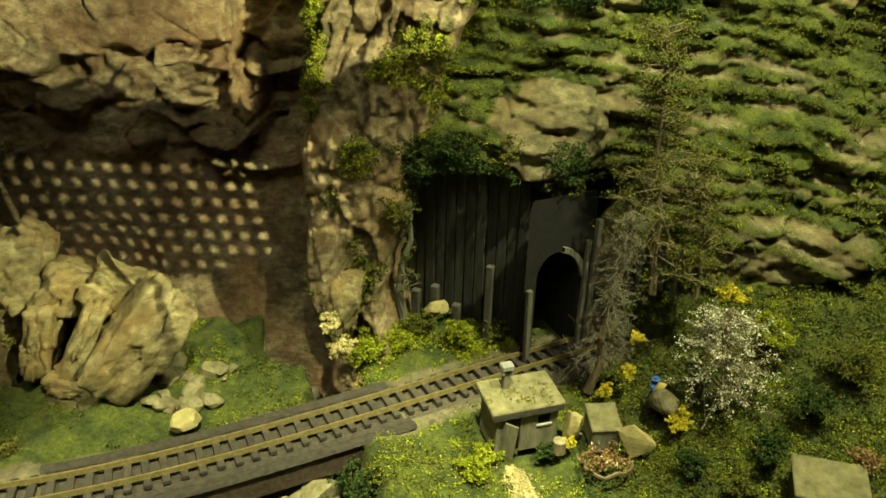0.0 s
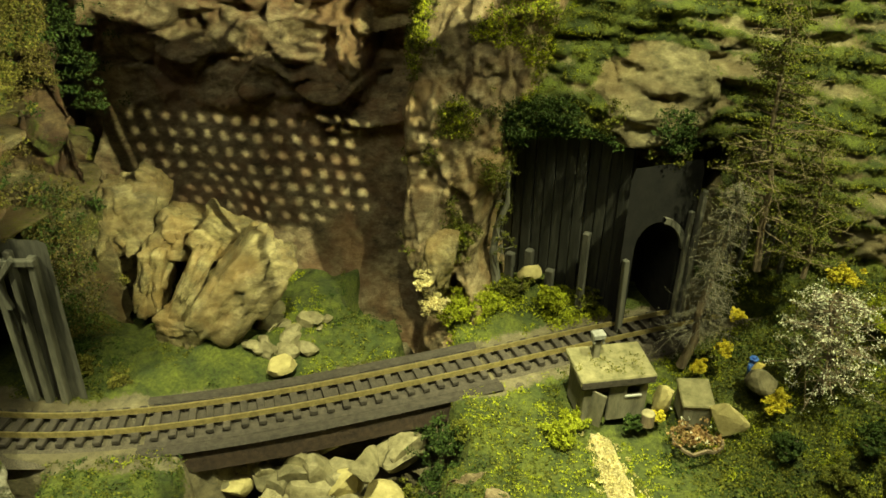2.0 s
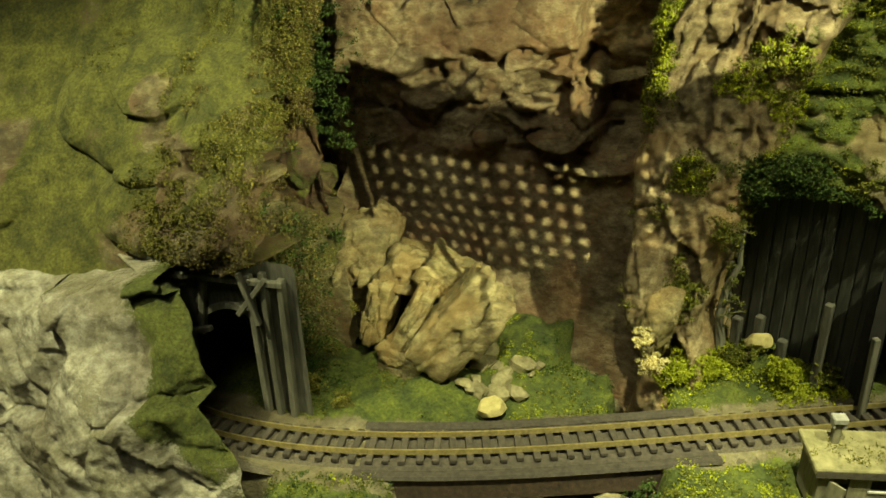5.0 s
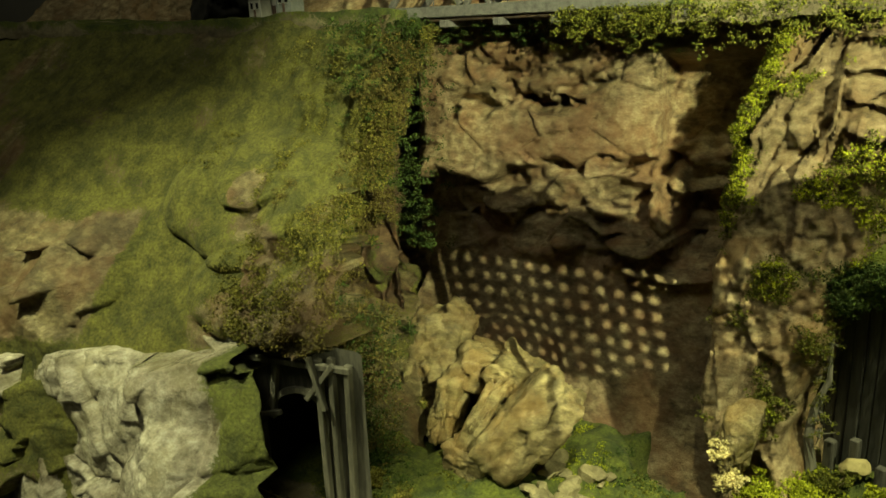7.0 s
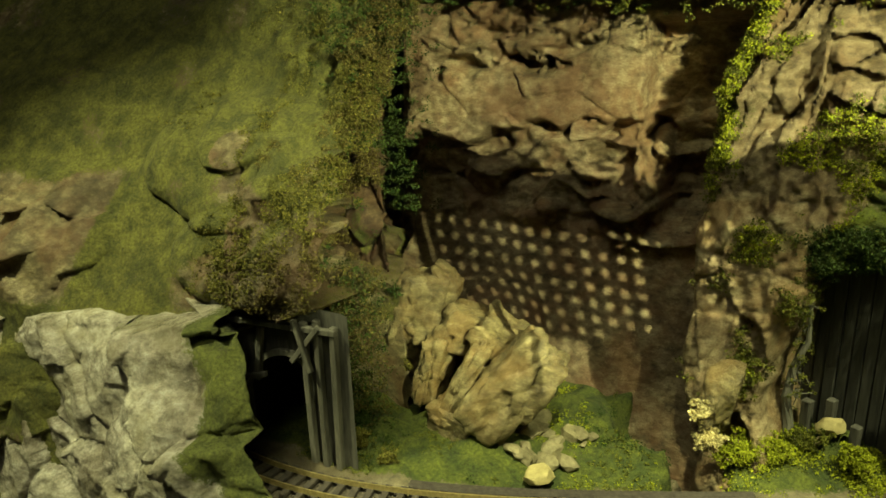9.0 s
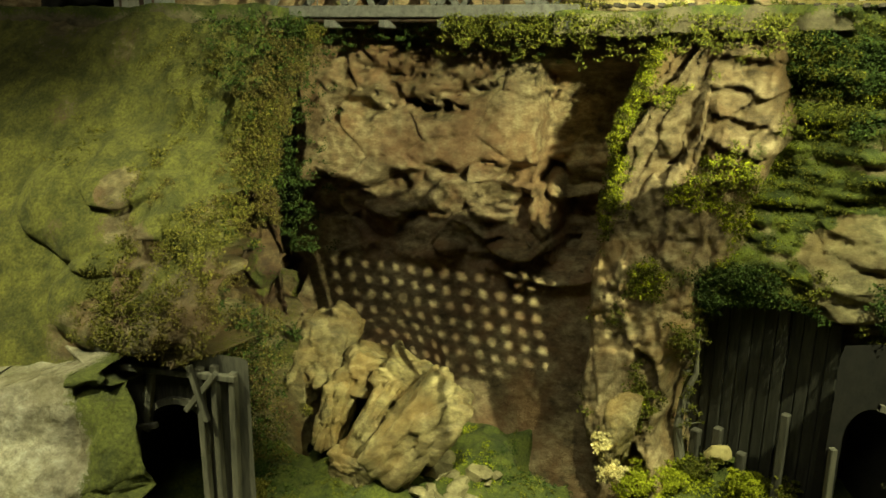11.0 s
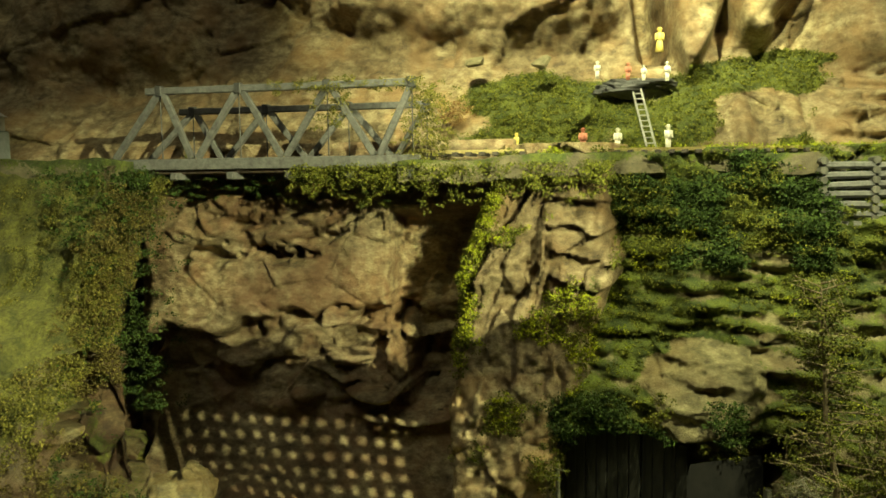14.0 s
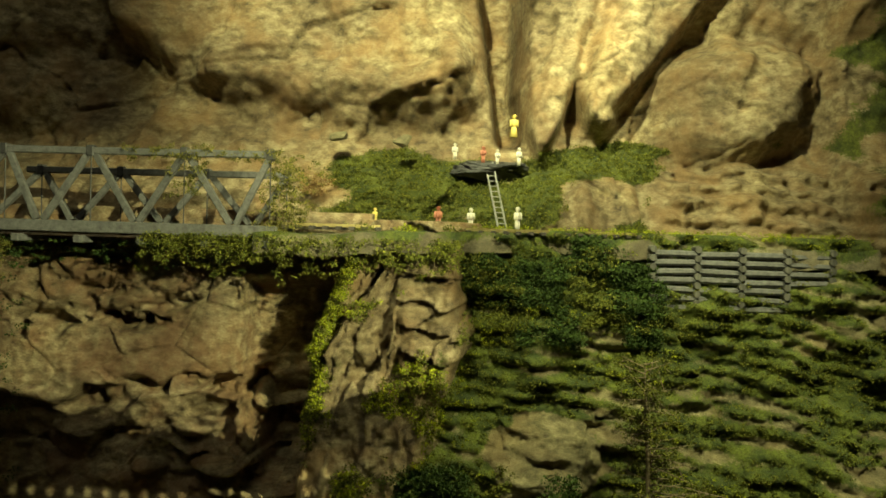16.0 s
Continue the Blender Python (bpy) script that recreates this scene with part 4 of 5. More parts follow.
# a lattice bridge out of view, added to cast the lattice shadow in the gorge
lattice = base("unseen_lattice_bridge", (3.25, 2.44, 1.15), 0, "unseen lattice bridge added to cast the lattice shadow in the gorge", "bridge")
part("deck", box(bmesh.new(), (0, 0.0, 0.50), (1.1, 0.10, 0.14), None, 0.01), GIRDER, lattice)
for k in range(16):
    x = -0.46 + k * 0.062
    part("upright", beam(bmesh.new(), (x, 0, -0.06), (x, 0, 0.44), 0.008, 0.030), GIRDER, lattice)
for k in range(8):
    part("rail_bar", beam(bmesh.new(), (-0.48, 0, -0.04 + k * 0.064), (0.50, 0, -0.04 + k * 0.064), 0.008, 0.030), GIRDER, lattice)
# unseen solid parts, added to shade the gorge foot and the lower buttress
part("abutment", box(bmesh.new(), (0.26, 0.02, -3.55), (0.34, 0.12, 7.0), None, 0.02), GIRDER, lattice)
part("shade_wall", beam(bmesh.new(), (0.99, 0.02, -7.0), (0.99, 0.02, 0.62), 0.98, 0.12), GIRDER, lattice)
part("shade_wall_top", box(bmesh.new(), (0.95, 0.02, 0.64), (0.95, 0.16, 0.10), Euler((0, radians(-10), 0)).to_matrix(), 0.02), GIRDER, lattice)
# haunch and foam clumps make the upper edge of the deck's shadow uneven
part("haunch", box(bmesh.new(), (-0.26, 0.0, 0.60), (0.46, 0.08, 0.10), Euler((0, radians(9), 0)).to_matrix(), 0.02), GIRDER, lattice)
rng = np.random.default_rng(77)
top = np.stack([rng.uniform(-0.5, 0.45, 60), rng.normal(size=60) * 0.02, 0.58 + 0.05 * np.abs(rng.normal(size=60))], -1)
flakes("creeper", top, 0.016, 6, 0.03, LEAF_DARK, 78, "dark foam clumps added to roughen the edge of the deck's shadow", kind="stuff", parent=lattice)
part("pier", beam(bmesh.new(), (-0.52, 0.0, -7.0), (-0.52, 0.0, 0.46), 0.03, 0.03), GIRDER, lattice)

# ---- rocks and stones ----


def boulder(name, at, size, seed, mat, label, turn=0.0, lean=0.0, cut=15, moss=False):
    """A large block with flat broken faces and fissures."""
    rng = random.Random(seed)
    bm = bmesh.new()
    bmesh.ops.create_icosphere(bm, subdivisions=5, radius=1)
    cuts = [(Vector((rng.gauss(0, 1), rng.gauss(0, 1), rng.gauss(0, 0.6))).normalized(), rng.uniform(0.34, 0.78)) for _ in range(cut + 6)]
    for v in bm.verts:
        p = v.co.copy()
        for d, far in cuts:
            over = p.dot(d) - far
            if over > 0:
                p -= d * over
        q = p * 2.4 + Vector((seed, 0, 0))
        p += p.normalized() * (0.06 * noise.fractal(q * 1.5, 0.7, 2.1, 6) - 0.13 * max(0, 0.07 - abs(noise.noise(Vector((q.x + 0.4 * q.z, q.y, q.z * 0.45)) * 0.9))) / 0.07)
        v.co = Vector((p.x * size[0], p.y * size[1], p.z * size[2])) / 2 / 0.66
    ob = part(name, bm, mat, smooth=True)
    ob.matrix_world = Matrix.Translation(Vector(at) * U) @ Euler((0, radians(lean), radians(turn))).to_matrix().to_4x4()
    return tagged(ob, label, "boulder", "boulders in the gorge")


def slab(at, size, seed, label, turn=0.0, lean=0.0, mat=None):
    """A squared block of rock: flat faces, chipped edges, ridges across its face."""
    bm = bmesh.new()
    bmesh.ops.create_icosphere(bm, subdivisions=5, radius=1)
    skew = random.Random(seed)
    a, b = skew.uniform(-0.35, 0.35), skew.uniform(-0.3, 0.3)
    for v in bm.verts:
        p = v.co.copy()
        q = p * 1.7 + Vector((seed * 3.1, 0, 0))
        p /= (abs(p.x) ** 14 + abs(p.y) ** 14 + abs(p.z) ** 14) ** (1 / 14)
        p.x += a * p.z * 0.5
        p.z += b * p.x * 0.6
        far = noise.voronoi(q * 1.1 + 0.15 * p)[0]
        chip = noise.cell(noise.voronoi(q * 1.1 + 0.15 * p)[1][0] * 7)
        p += v.co * (0.09 * noise.fractal(q * 1.8, 0.7, 2.1, 7) - 0.16 * chip - 0.10 * max(0.0, 0.10 - (far[1] - far[0])) / 0.10)
        v.co = Vector((p.x * size[0], p.y * size[1], p.z * size[2])) / 2
    ob = part("boulder", bm, mat or ROCK_BOULDER, smooth=True)
    ob.matrix_world = Matrix.Translation(Vector(at) * U) @ Euler((0, radians(lean), radians(turn))).to_matrix().to_4x4()
    return tagged(ob, label, "boulder", "boulders in the gorge")


for at, size, lean, turn, seed, label in (
    ((-3.21, 6.95, -4.60), (0.62, 0.55, 1.28), 42, 20, 3, "large tan boulder with a lit flat face in the gorge"),
    ((-3.86, 7.00, -4.67), (0.24, 0.5, 1.0), 28, 15, 8, "grey upright slab leaning beside the tan boulder"),
    ((-4.36, 7.10, -4.70), (0.3, 0.5, 0.85), 14, 5, 12, "narrow grey boulder slab in the gorge"),
    ((-3.96, 6.85, -5.24), (0.62, 0.4, 0.4), 12, -10, 17, "low broken boulder at the foot of the slabs"),
    ((-4.67, 7.35, -4.05), (0.62, 0.6, 0.85), 10, 20, 19, "cracked grey boulder at the foot of the gorge wall"),
    ((-4.12, 7.35, -4.21), (0.55, 0.5, 0.5), 30, 35, 23, "broken grey boulder behind the tan boulder"),
    ((-3.57, 7.35, -4.21), (0.6, 0.5, 0.42), 35, 10, 27, "broken grey boulder behind the tan boulder"),
    ((-4.95, 7.40, -4.75), (0.5, 0.6, 0.7), 5, 40, 29, "cracked grey boulder beside the red crag"),
    ((-4.45, 7.50, -3.83), (0.4, 0.4, 0.45), 30, 15, 31, "cracked grey boulder at the foot of the gorge wall"),
):
    slab(at, size, seed, label, turn, lean)
boulder("boulder", (-1.09, 7.45, -4.55), (0.55, 0.5, 0.75), 37, ROCK_BOULDER, "pale craggy boulder at the foot of the buttress", 20, 12)
rng = random.Random(21)
for k in range(22):
    x, y = -2.75 + rng.uniform(-0.4, 0.4), 7.0 + rng.uniform(-0.3, 0.45)
    s = rng.uniform(0.08, 0.22)
    rough_stone("fallen_stone", (x, y, float(ground_z(np.array(x), np.array(y))) + s * 0.15), (s * 1.3, s, s * 0.7), 40 + k, STONE, "pale broken stone fallen from the gorge wall", "stone", "stones in the gorge", rng.uniform(0, 180))
rough_stone("loose_stone", (-2.72, 6.50, -5.36), (0.34, 0.24, 0.26), 61, STONE_BRIGHT, "pale yellow stone lying beside the track", "stone", "", 20)
rough_stone("loose_stone", (-0.05, 8.45, -5.05), (0.22, 0.2, 0.22), 67, STONE_BRIGHT, "pale yellow stone in the bright shrubs", "stone", "", 50)

# stream bank of rubble below the girder
rng = random.Random(33)
for k in range(64):
    x = rng.uniform(-3.15, -0.95)
    down = rng.random()
    s = rng.uniform(0.24, 0.5)
    at = (x, 5.95 - 1.15 * down + 0.12 * (x + 2), -5.85 - 0.75 * down)
    rough_stone("bank_stone", at, (s * 1.1, s * 0.9, s * 0.85), 100 + k, STONE if k % 6 else STONE_BRIGHT, "yellow-grey rubble stone of the stream bank", "stone", "stream bank stones", rng.uniform(0, 180))
rough_stone("bank_stone", (-1.52, 5.5, -5.72), (0.34, 0.34, 0.34), 300, STONE, "round pale stone on top of the stream bank", "stone", "stream bank stones")
boulder("bank_rock", (-0.35, 5.45, -5.95), (0.7, 0.6, 1.25), 51, ROCK_BROWN, "ridged brown rock of the stream bank", 25, -14)
boulder("bank_rock", (0.05, 5.15, -6.1), (0.5, 0.8, 1.0), 57, ROCK_BROWN, "ridged brown rock of the stream bank", 60, -18)


def outcrop_place(u, z):
    edge = np.interp(z, [-7.5, -5.9, -5.2, -4.7, -4.2, -3.8, -3.4], [-4.25, -4.55, -4.65, -4.95, -5.4, -5.75, -6.2]) + 0.05 * fbm(z * 3, z * 0, z * 0, 3, 309)
    x, turn = np.minimum(u, edge), np.clip(u - edge, 0, 1)
    v, crack = blocks(x * 0.75 + 0.4 * z, z * 0.8, 301, 0.7)
    w, _ = blocks(x * 2.6, z * 2.6, 305, 0.7)
    y = 4.55 + 0.17 * v + 0.03 * w + 0.045 * fbm(x * 2.6, z * 2.6, x * 0, 7, 307, 0.58) + 0.21 * (z + 5)
    y = y + 0.06 * (1 - step(crack, 0, 0.06)) - 0.3 * bump(x, z, -6.3, -5.4, 1.0, 1.1)
    crest = np.interp(x, [-10, -8.9, -7.5, -6.2, -5.7, -5.3], [-4.2, -4.12, -3.95, -3.72, -3.75, -4.1]) + 0.06 * fbm(x * 2, x * 0, x * 0, 3, 313)
    over = np.clip(z - crest, 0, 1)
    y = y + 0.14 * step(x - edge, -0.35, 0.0) + 0.12 * step(z - crest, -0.3, 0.0) + 1.3 * over
    return x - 2.6 * turn * (1 - step(over, 0, 0.1)), y + 1.3 * turn + 0.7 * over, z - 1.05 * over


outcrop = sheet("rock_outcrop", span(-10.0, -3.4, 0.028), span(-7.4, -3.4, 0.028), outcrop_place, ROCK_GREY, lambda x, y, z: 0.0 + 0.85 * step(x + 0.76 * z, -9.45, -8.85) + 0.35 * fbm(x * 1.5, z * 1.5, x * 0, 4, 311), "pale grey and mossy rock outcrop in the foreground", "rock")

# ---- garden by the shed ----


def shed():
    s = base("shed", (0.85, 6.48, -5.42), 18, "small weathered grey shed with a mossy flat roof", "shed")
    w, d, h = 0.68, 0.42, 0.52
    bm = bmesh.new()
    for x0, x1, z0, z1 in ((-w / 2, -0.23, 0, h), (-0.07, 0.12, 0, h), (0.26, w / 2, 0, h), (0.12, 0.26, 0, 0.30), (0.12, 0.26, 0.42, h), (-0.23, -0.07, 0.44, h)):
        box(bm, ((x0 + x1) / 2, -d / 2, (z0 + z1) / 2), (x1 - x0, 0.03, z1 - z0))
    part("front_wall", bm, SHED_WALL, s)
    part("back_wall", box(bmesh.new(), (0, d / 2, h / 2), (w, 0.03, h)), SHED_WALL, s)
    for x in (-w / 2 + 0.015, w / 2 - 0.015):
        part("side_wall", box(bmesh.new(), (x, 0, h / 2), (0.03, d - 0.03, h)), SHED_WALL, s)
    bm = bmesh.new()
    box(bm, (0, 0, h + 0.03), (w + 0.12, d + 0.12, 0.07), Euler((radians(4), 0, 0)).to_matrix(), 0.012)
    part("roof", bm, SHED_ROOF, s, "mossy yellow-grey roof with worn edges")
    part("fascia", box(bmesh.new(), (0, -d / 2 - 0.055, h - 0.01), (w + 0.1, 0.015, 0.08), None, 0.004), TIE, s)
    part("window_frame", box(bmesh.new(), (0.19, -d / 2 - 0.018, 0.295), (0.18, 0.02, 0.025), None, 0.004), WHITE, s)
    part("door", box(bmesh.new(), (-0.215, -d / 2 - 0.07, 0.21), (0.15, 0.02, 0.42), Euler((0, 0.10, -0.75)).to_matrix(), 0.004), SHED_WALL, s, "hanging half-open door")
    chimney = part("chimney", box(bmesh.new(), (-0.13, 0.1, h + 0.16), (0.07, 0.07, 0.24), None, 0.006), SHED_WALL, s)
    part("cowl", box(bmesh.new(), (-0.13, 0.09, h + 0.34), (0.13, 0.11, 0.06), None, 0.008), GREY_PAINT, chimney, "pale grey chimney cowl")
    for dx in (-0.05, 0.05):
        part("cowl_leg", box(bmesh.new(), (-0.13 + dx, 0.09, h + 0.29), (0.02, 0.09, 0.06)), GREY_PAINT, chimney)


shed()


def crate(at, turn, size, label):
    c = base("stone_trough", at, turn, label, "trough")
    part("lid", box(bmesh.new(), (0, 0, size[2] - 0.02), (size[0] * 1.12, size[1] * 1.1, 0.05), Euler((radians(14), 0, 0)).to_matrix(), 0.012), SHED_ROOF, c)
    part("body", box(bmesh.new(), (0, 0, size[2] / 2 - 0.05), (size[0], size[1], size[2]), None, 0.012), SHED_WALL, c)


crate((1.76, 6.52, -5.42), 6, (0.30, 0.34, 0.26), "grey-brown stone box with a sloping lid")
crate((3.80, 5.66, -5.52), -14, (0.62, 0.45, 0.34), "large grey stone box half buried in shrubs")
rough_stone("garden_stone", (1.46, 6.55, -5.28), (0.24, 0.2, 0.34), 71, STONE_BRIGHT, "pale yellow upright garden stone", "stone", "garden stones")
rough_stone("garden_stone", (2.09, 6.32, -5.30), (0.36, 0.12, 0.34), 73, STONE_BRIGHT, "pale yellow half-round slab leaning in the garden", "stone", "garden stones")
rough_stone("garden_stone", (2.50, 6.86, -5.18), (0.26, 0.24, 0.28), 79, STONE, "rounded grey garden stone beside the sitting figure", "stone", "garden stones")
drum = base("tree_stump", (1.27, 6.25, -5.42), 0, "small grey cut tree stump", "stump")
part("bole", rod(bmesh.new(), (0, 0, 0), (0, 0, 0.14), 0.075, 0.07, 12), BARK, drum)
part("cut_face", rod(bmesh.new(), (0, 0, 0.14), (0, 0, 0.146), 0.068, 0.066, 12), STONE, drum)

path = sheet("garden_path", span(0, 1, 0.02), span(0, 1, 0.06), lambda u, v: (0.80 + 0.34 * u + (v - 0.5) * (0.20 + 0.12 * u), 6.08 - 1.35 * u + 0.06 * np.sin(u * 6), ground_z(0.80 + 0.34 * u + (v - 0.5) * 0.25, 6.08 - 1.35 * u) + 0.03 + 0.012 * fbm(u * 20, v * 8, u * 0, 3, 321)), PATH_GRIT, None, "straw-coloured gravel path to the shed", "path", depth=(0, 0, -0.08))

rng = np.random.default_rng(8)
u = rng.random(420)
chaff = np.stack([0.80 + 0.34 * u + rng.normal(size=420) * (0.07 + 0.05 * u), 6.08 - 1.35 * u, np.zeros(420)], -1)
chaff[:, 2] = ground_z(chaff[:, 0], chaff[:, 1]) + 0.035
flakes("path_straw", chaff, 0.016, 9, 0.04, LEAF_STRAW, 9, "pale straw strewn on the garden path", "straw", flat=0.3)

bed = base("flower_bed", (1.72, 6.05, -5.42), -12, "low rustic flower bed with a twig edge", "flower bed")
bm = bmesh.new()
for k in range(20):
    a, b = 2 * math.pi * k / 20, 2 * math.pi * (k + 1) / 20
    ra, rb = (0.24 + 0.03 * math.sin(3 * q + 1) + 0.015 * math.sin(7 * q) for q in (a, b))
    beam(bm, (ra * math.cos(a), 0.75 * ra * math.sin(a), 0.02 + 0.015 * math.sin(5 * a)), (rb * math.cos(b), 0.75 * rb * math.sin(b), 0.02 + 0.015 * math.sin(5 * b)), 0.025, 0.035)
part("edging", bm, BARK, bed)
rng = np.random.default_rng(5)
p = rng.normal(size=(46, 3)) * (0.12, 0.09, 0.03) + (0, 0, 0.09)
flakes("planting", p, 0.022, 14, 0.06, LEAF_RUST, 6, "rust-brown dry plants", kind="stuff", parent=bed)
flakes("blossom", rng.normal(size=(12, 3)) * (0.16, 0.12, 0.02) + (0, 0, 0.15), 0.014, 4, 0.02, LEAF_WHITE, 7, "white and pink flowers", kind="stuff", parent=bed)

# ---- figures: one plain mesh each ----


def figure(name, at, turn, height, mat, label, seated=False, dress=False):
    bm = bmesh.new()
    h = height
    if dress:
        rod(bm, (0, 0, 0), (0, 0, h * 0.62), h * 0.20, h * 0.09, 10)
    elif seated:
        rod(bm, (0.0, -h * 0.28, h * 0.22), (0, 0, h * 0.26), h * 0.10, h * 0.13, 8)
        rod(bm, (0.0, -h * 0.30, 0), (0, -h * 0.28, h * 0.24), h * 0.08, h * 0.09, 8)
    else:
        for dx in (-0.06, 0.06):
            rod(bm, (dx * h, 0, 0), (dx * h, 0, h * 0.48), h * 0.055, h * 0.07, 7)
    low = 0.22 if seated else 0.45
    rod(bm, (0, 0, h * low), (0, 0, h * 0.80), h * 0.12, h * 0.14, 9)
    for dx in (-1, 1):
        rod(bm, (dx * 0.15 * h, 0, h * 0.78), (dx * 0.17 * h, -0.06 * h, h * 0.48), h * 0.045, h * 0.04, 6)
    made = bmesh.ops.create_uvsphere(bm, u_segments=10, v_segments=7, radius=h * 0.095)["verts"]
    bmesh.ops.translate(bm, vec=(0, 0, h * 0.90), verts=made)
    rod(bm, (0, 0, h * 0.945), (0, 0, h * 0.965), h * 0.15, h * 0.14, 10)
    rod(bm, (0, 0, h * 0.965), (0, 0, h * 1.03), h * 0.09, h * 0.07, 10)
    ob = part(name, bm, mat, smooth=True)
    ob.matrix_world = Matrix.Translation(Vector(at) * U) @ Matrix.Rotation(radians(turn), 4, "Z")
    return tagged(ob, label, "figurine")


figure("figurine", (2.40, 6.98, -5.32), 40, 0.34, FIG_BLUE, "small sitting figurine in blue and yellow beside a stone", True)
rag = rough_stone("yellow_pack", (2.43, 6.92, -5.08), (0.13, 0.1, 0.16), 83, FIG_YELLOW, "small yellow pack at the sitting figurine", "pack")
figure("figurine", (0.86, 11.0, 1.42), 0, 0.32, FIG_YELLOW, "small standing figurine in a long yellow dress", False, True)
for x, y, z, m, h, c in ((0.02, 10.45, 1.02, FIG_WHITE, 0.22, "white"), (0.42, 10.4, 0.98, FIG_RED, 0.22, "red"), (0.62, 10.38, 0.96, FIG_WHITE, 0.2, "white"), (0.92, 10.4, 0.95, FIG_WHITE, 0.24, "white"), (-0.15, 9.75, 0.04, FIG_RED, 0.28, "red"), (0.28, 9.8, 0.04, FIG_WHITE, 0.27, "white"), (0.90, 9.85, 0.04, FIG_WHITE, 0.30, "white"), (-1.0, 9.8, 0.06, FIG_YELLOW, 0.22, "yellow")):
    figure("figurine", (x, y, z), 30 * x, h, m, "tiny painted " + c + " climber figurine on the ledge")

lad = base("ladder", (0.72, 9.92, 0.0), 0, "slim grey ladder up to the cave platform", "ladder")
for dx in (-0.055, 0.055):
    part("stile", rod(bmesh.new(), (dx, 0, 0), (dx - 0.22, 0.55, 1.0), 0.014, 0.014, 6), GREY_PAINT, lad)
for k in range(13):
    f = (k + 0.7) / 13.5
    part("rung", rod(bmesh.new(), (-0.055 - 0.22 * f, 0.55 * f, f), (0.055 - 0.22 * f, 0.55 * f, f), 0.009, 0.009, 5), GREY_PAINT, lad)
boulder("cave_platform", (0.55, 10.62, 0.90), (1.25, 0.7, 0.24), 91, IRON, "dark rock platform in front of the cave", 0, 3)
rough_stone("ledge_stone", (-0.18, 9.35, 0.06), (0.55, 0.3, 0.16), 93, STONE, "flat pale stone on the upper ledge", "stone", "ledge stones")
rough_stone("ledge_stone", (-0.72, 10.45, 1.26), (0.22, 0.15, 0.15), 95, STONE, "pale block of stone on the mossy slope", "stone", "ledge stones")
rough_stone("ledge_stone", (-1.62, 10.5, 1.30), (0.24, 0.15, 0.14), 96, STONE, "pale block of stone on the mossy slope", "stone", "ledge stones")


def crib_wall():
    c = base("timber_crib_wall", (2.55, 9.36, -0.92), 2, "grey log crib retaining wall of four bays", "crib wall")
    rng = random.Random(14)
    for bay in range(4):
        for row in range(7):
            x = 0.05 + bay * 0.56
            z = 0.05 + row * 0.112
            part("log", rod(bmesh.new(), (x, 0, z + rng.uniform(-0.012, 0.012)), (x + 0.54, rng.uniform(-0.02, 0.02), z + rng.uniform(-0.012, 0.012)), 0.048, 0.044, 7), BRIDGE_WOOD, c)
    for col in range(5):
        for row in range(7):
            x, z = 0.03 + col * 0.56, 0.11 + row * 0.112
            part("header", rod(bmesh.new(), (x, -0.07, z), (x, 0.35, z), 0.045, 0.045, 7), TIMBER, c)


crib_wall()

# ---- station houses on the plateau ----


def house(at, turn, w, d, h, wall, roof, label, tall=1.0):
    s = base("station_house", at, turn, label, "house", "station houses")
    part("wall", box(bmesh.new(), (0, 0, h / 2), (w, d, h), None, 0.006), wall, s)
    bm = bmesh.new()
    r = 0.45 * w * tall
    verts = [bm.verts.new(v) for v in ((-w / 2 - 0.03, -d / 2 - 0.03, h), (w / 2 + 0.03, -d / 2 - 0.03, h), (0, -d / 2 - 0.03, h + r), (-w / 2 - 0.03, d / 2 + 0.03, h), (w / 2 + 0.03, d / 2 + 0.03, h), (0, d / 2 + 0.03, h + r))]
    for f in ((0, 1, 2), (5, 4, 3), (0, 2, 5, 3), (1, 4, 5, 2), (0, 3, 4, 1)):
        bm.faces.new([verts[k] for k in f])
    part("roof", bm, roof, s)
    for x in (-0.22 * w, 0.22 * w):
        win = part("window", box(bmesh.new(), (x, -d / 2 - 0.004, h * 0.6), (0.16 * w, 0.02, h * 0.3)), DARK_PANE, s)
        part("sill", box(bmesh.new(), (x, -d / 2 - 0.015, h * 0.44), (0.2 * w, 0.03, 0.015)), WHITE, win)
    part("door", box(bmesh.new(), (0, -d / 2 - 0.004, h * 0.22), (0.14 * w, 0.02, h * 0.44)), ROOF_BROWN, s)


house((-8.62, 8.85, -0.02), 10, 0.22, 0.3, 0.30, WHITE, WHITE, "small white gabled annexe by the upper line")
house((-8.52, 9.2, -0.02), 10, 0.44, 0.4, 0.42, WHITE, ROOF_RED, "white station house with a dark red roof", 0.5)
house((-8.95, 9.75, 0.3), 10, 0.4, 0.4, 0.42, WHITE, WHITE, "white gabled station house on the slope behind", 0.8)
house((-8.15, 9.0, -0.02), 10, 0.26, 0.36, 0.46, HOUSE_GREY, HOUSE_GREY, "grey flat-fronted station shed", 0.15)
house((-8.95, 9.6, 0.05), 10, 0.4, 0.4, 0.5, HOUSE_GREY, ROOF_BROWN, "grey station house with a brown roof", 0.5)
# painted near-black in place of the dark behind the plateau
boulder("shade_black_rock", (-10.8, 10.4, 0.5), (3.0, 1.2, 1.5), 131, BLACK, "rock mass behind the plateau, painted black to look unlit")

# ---- trees and shrubs ----


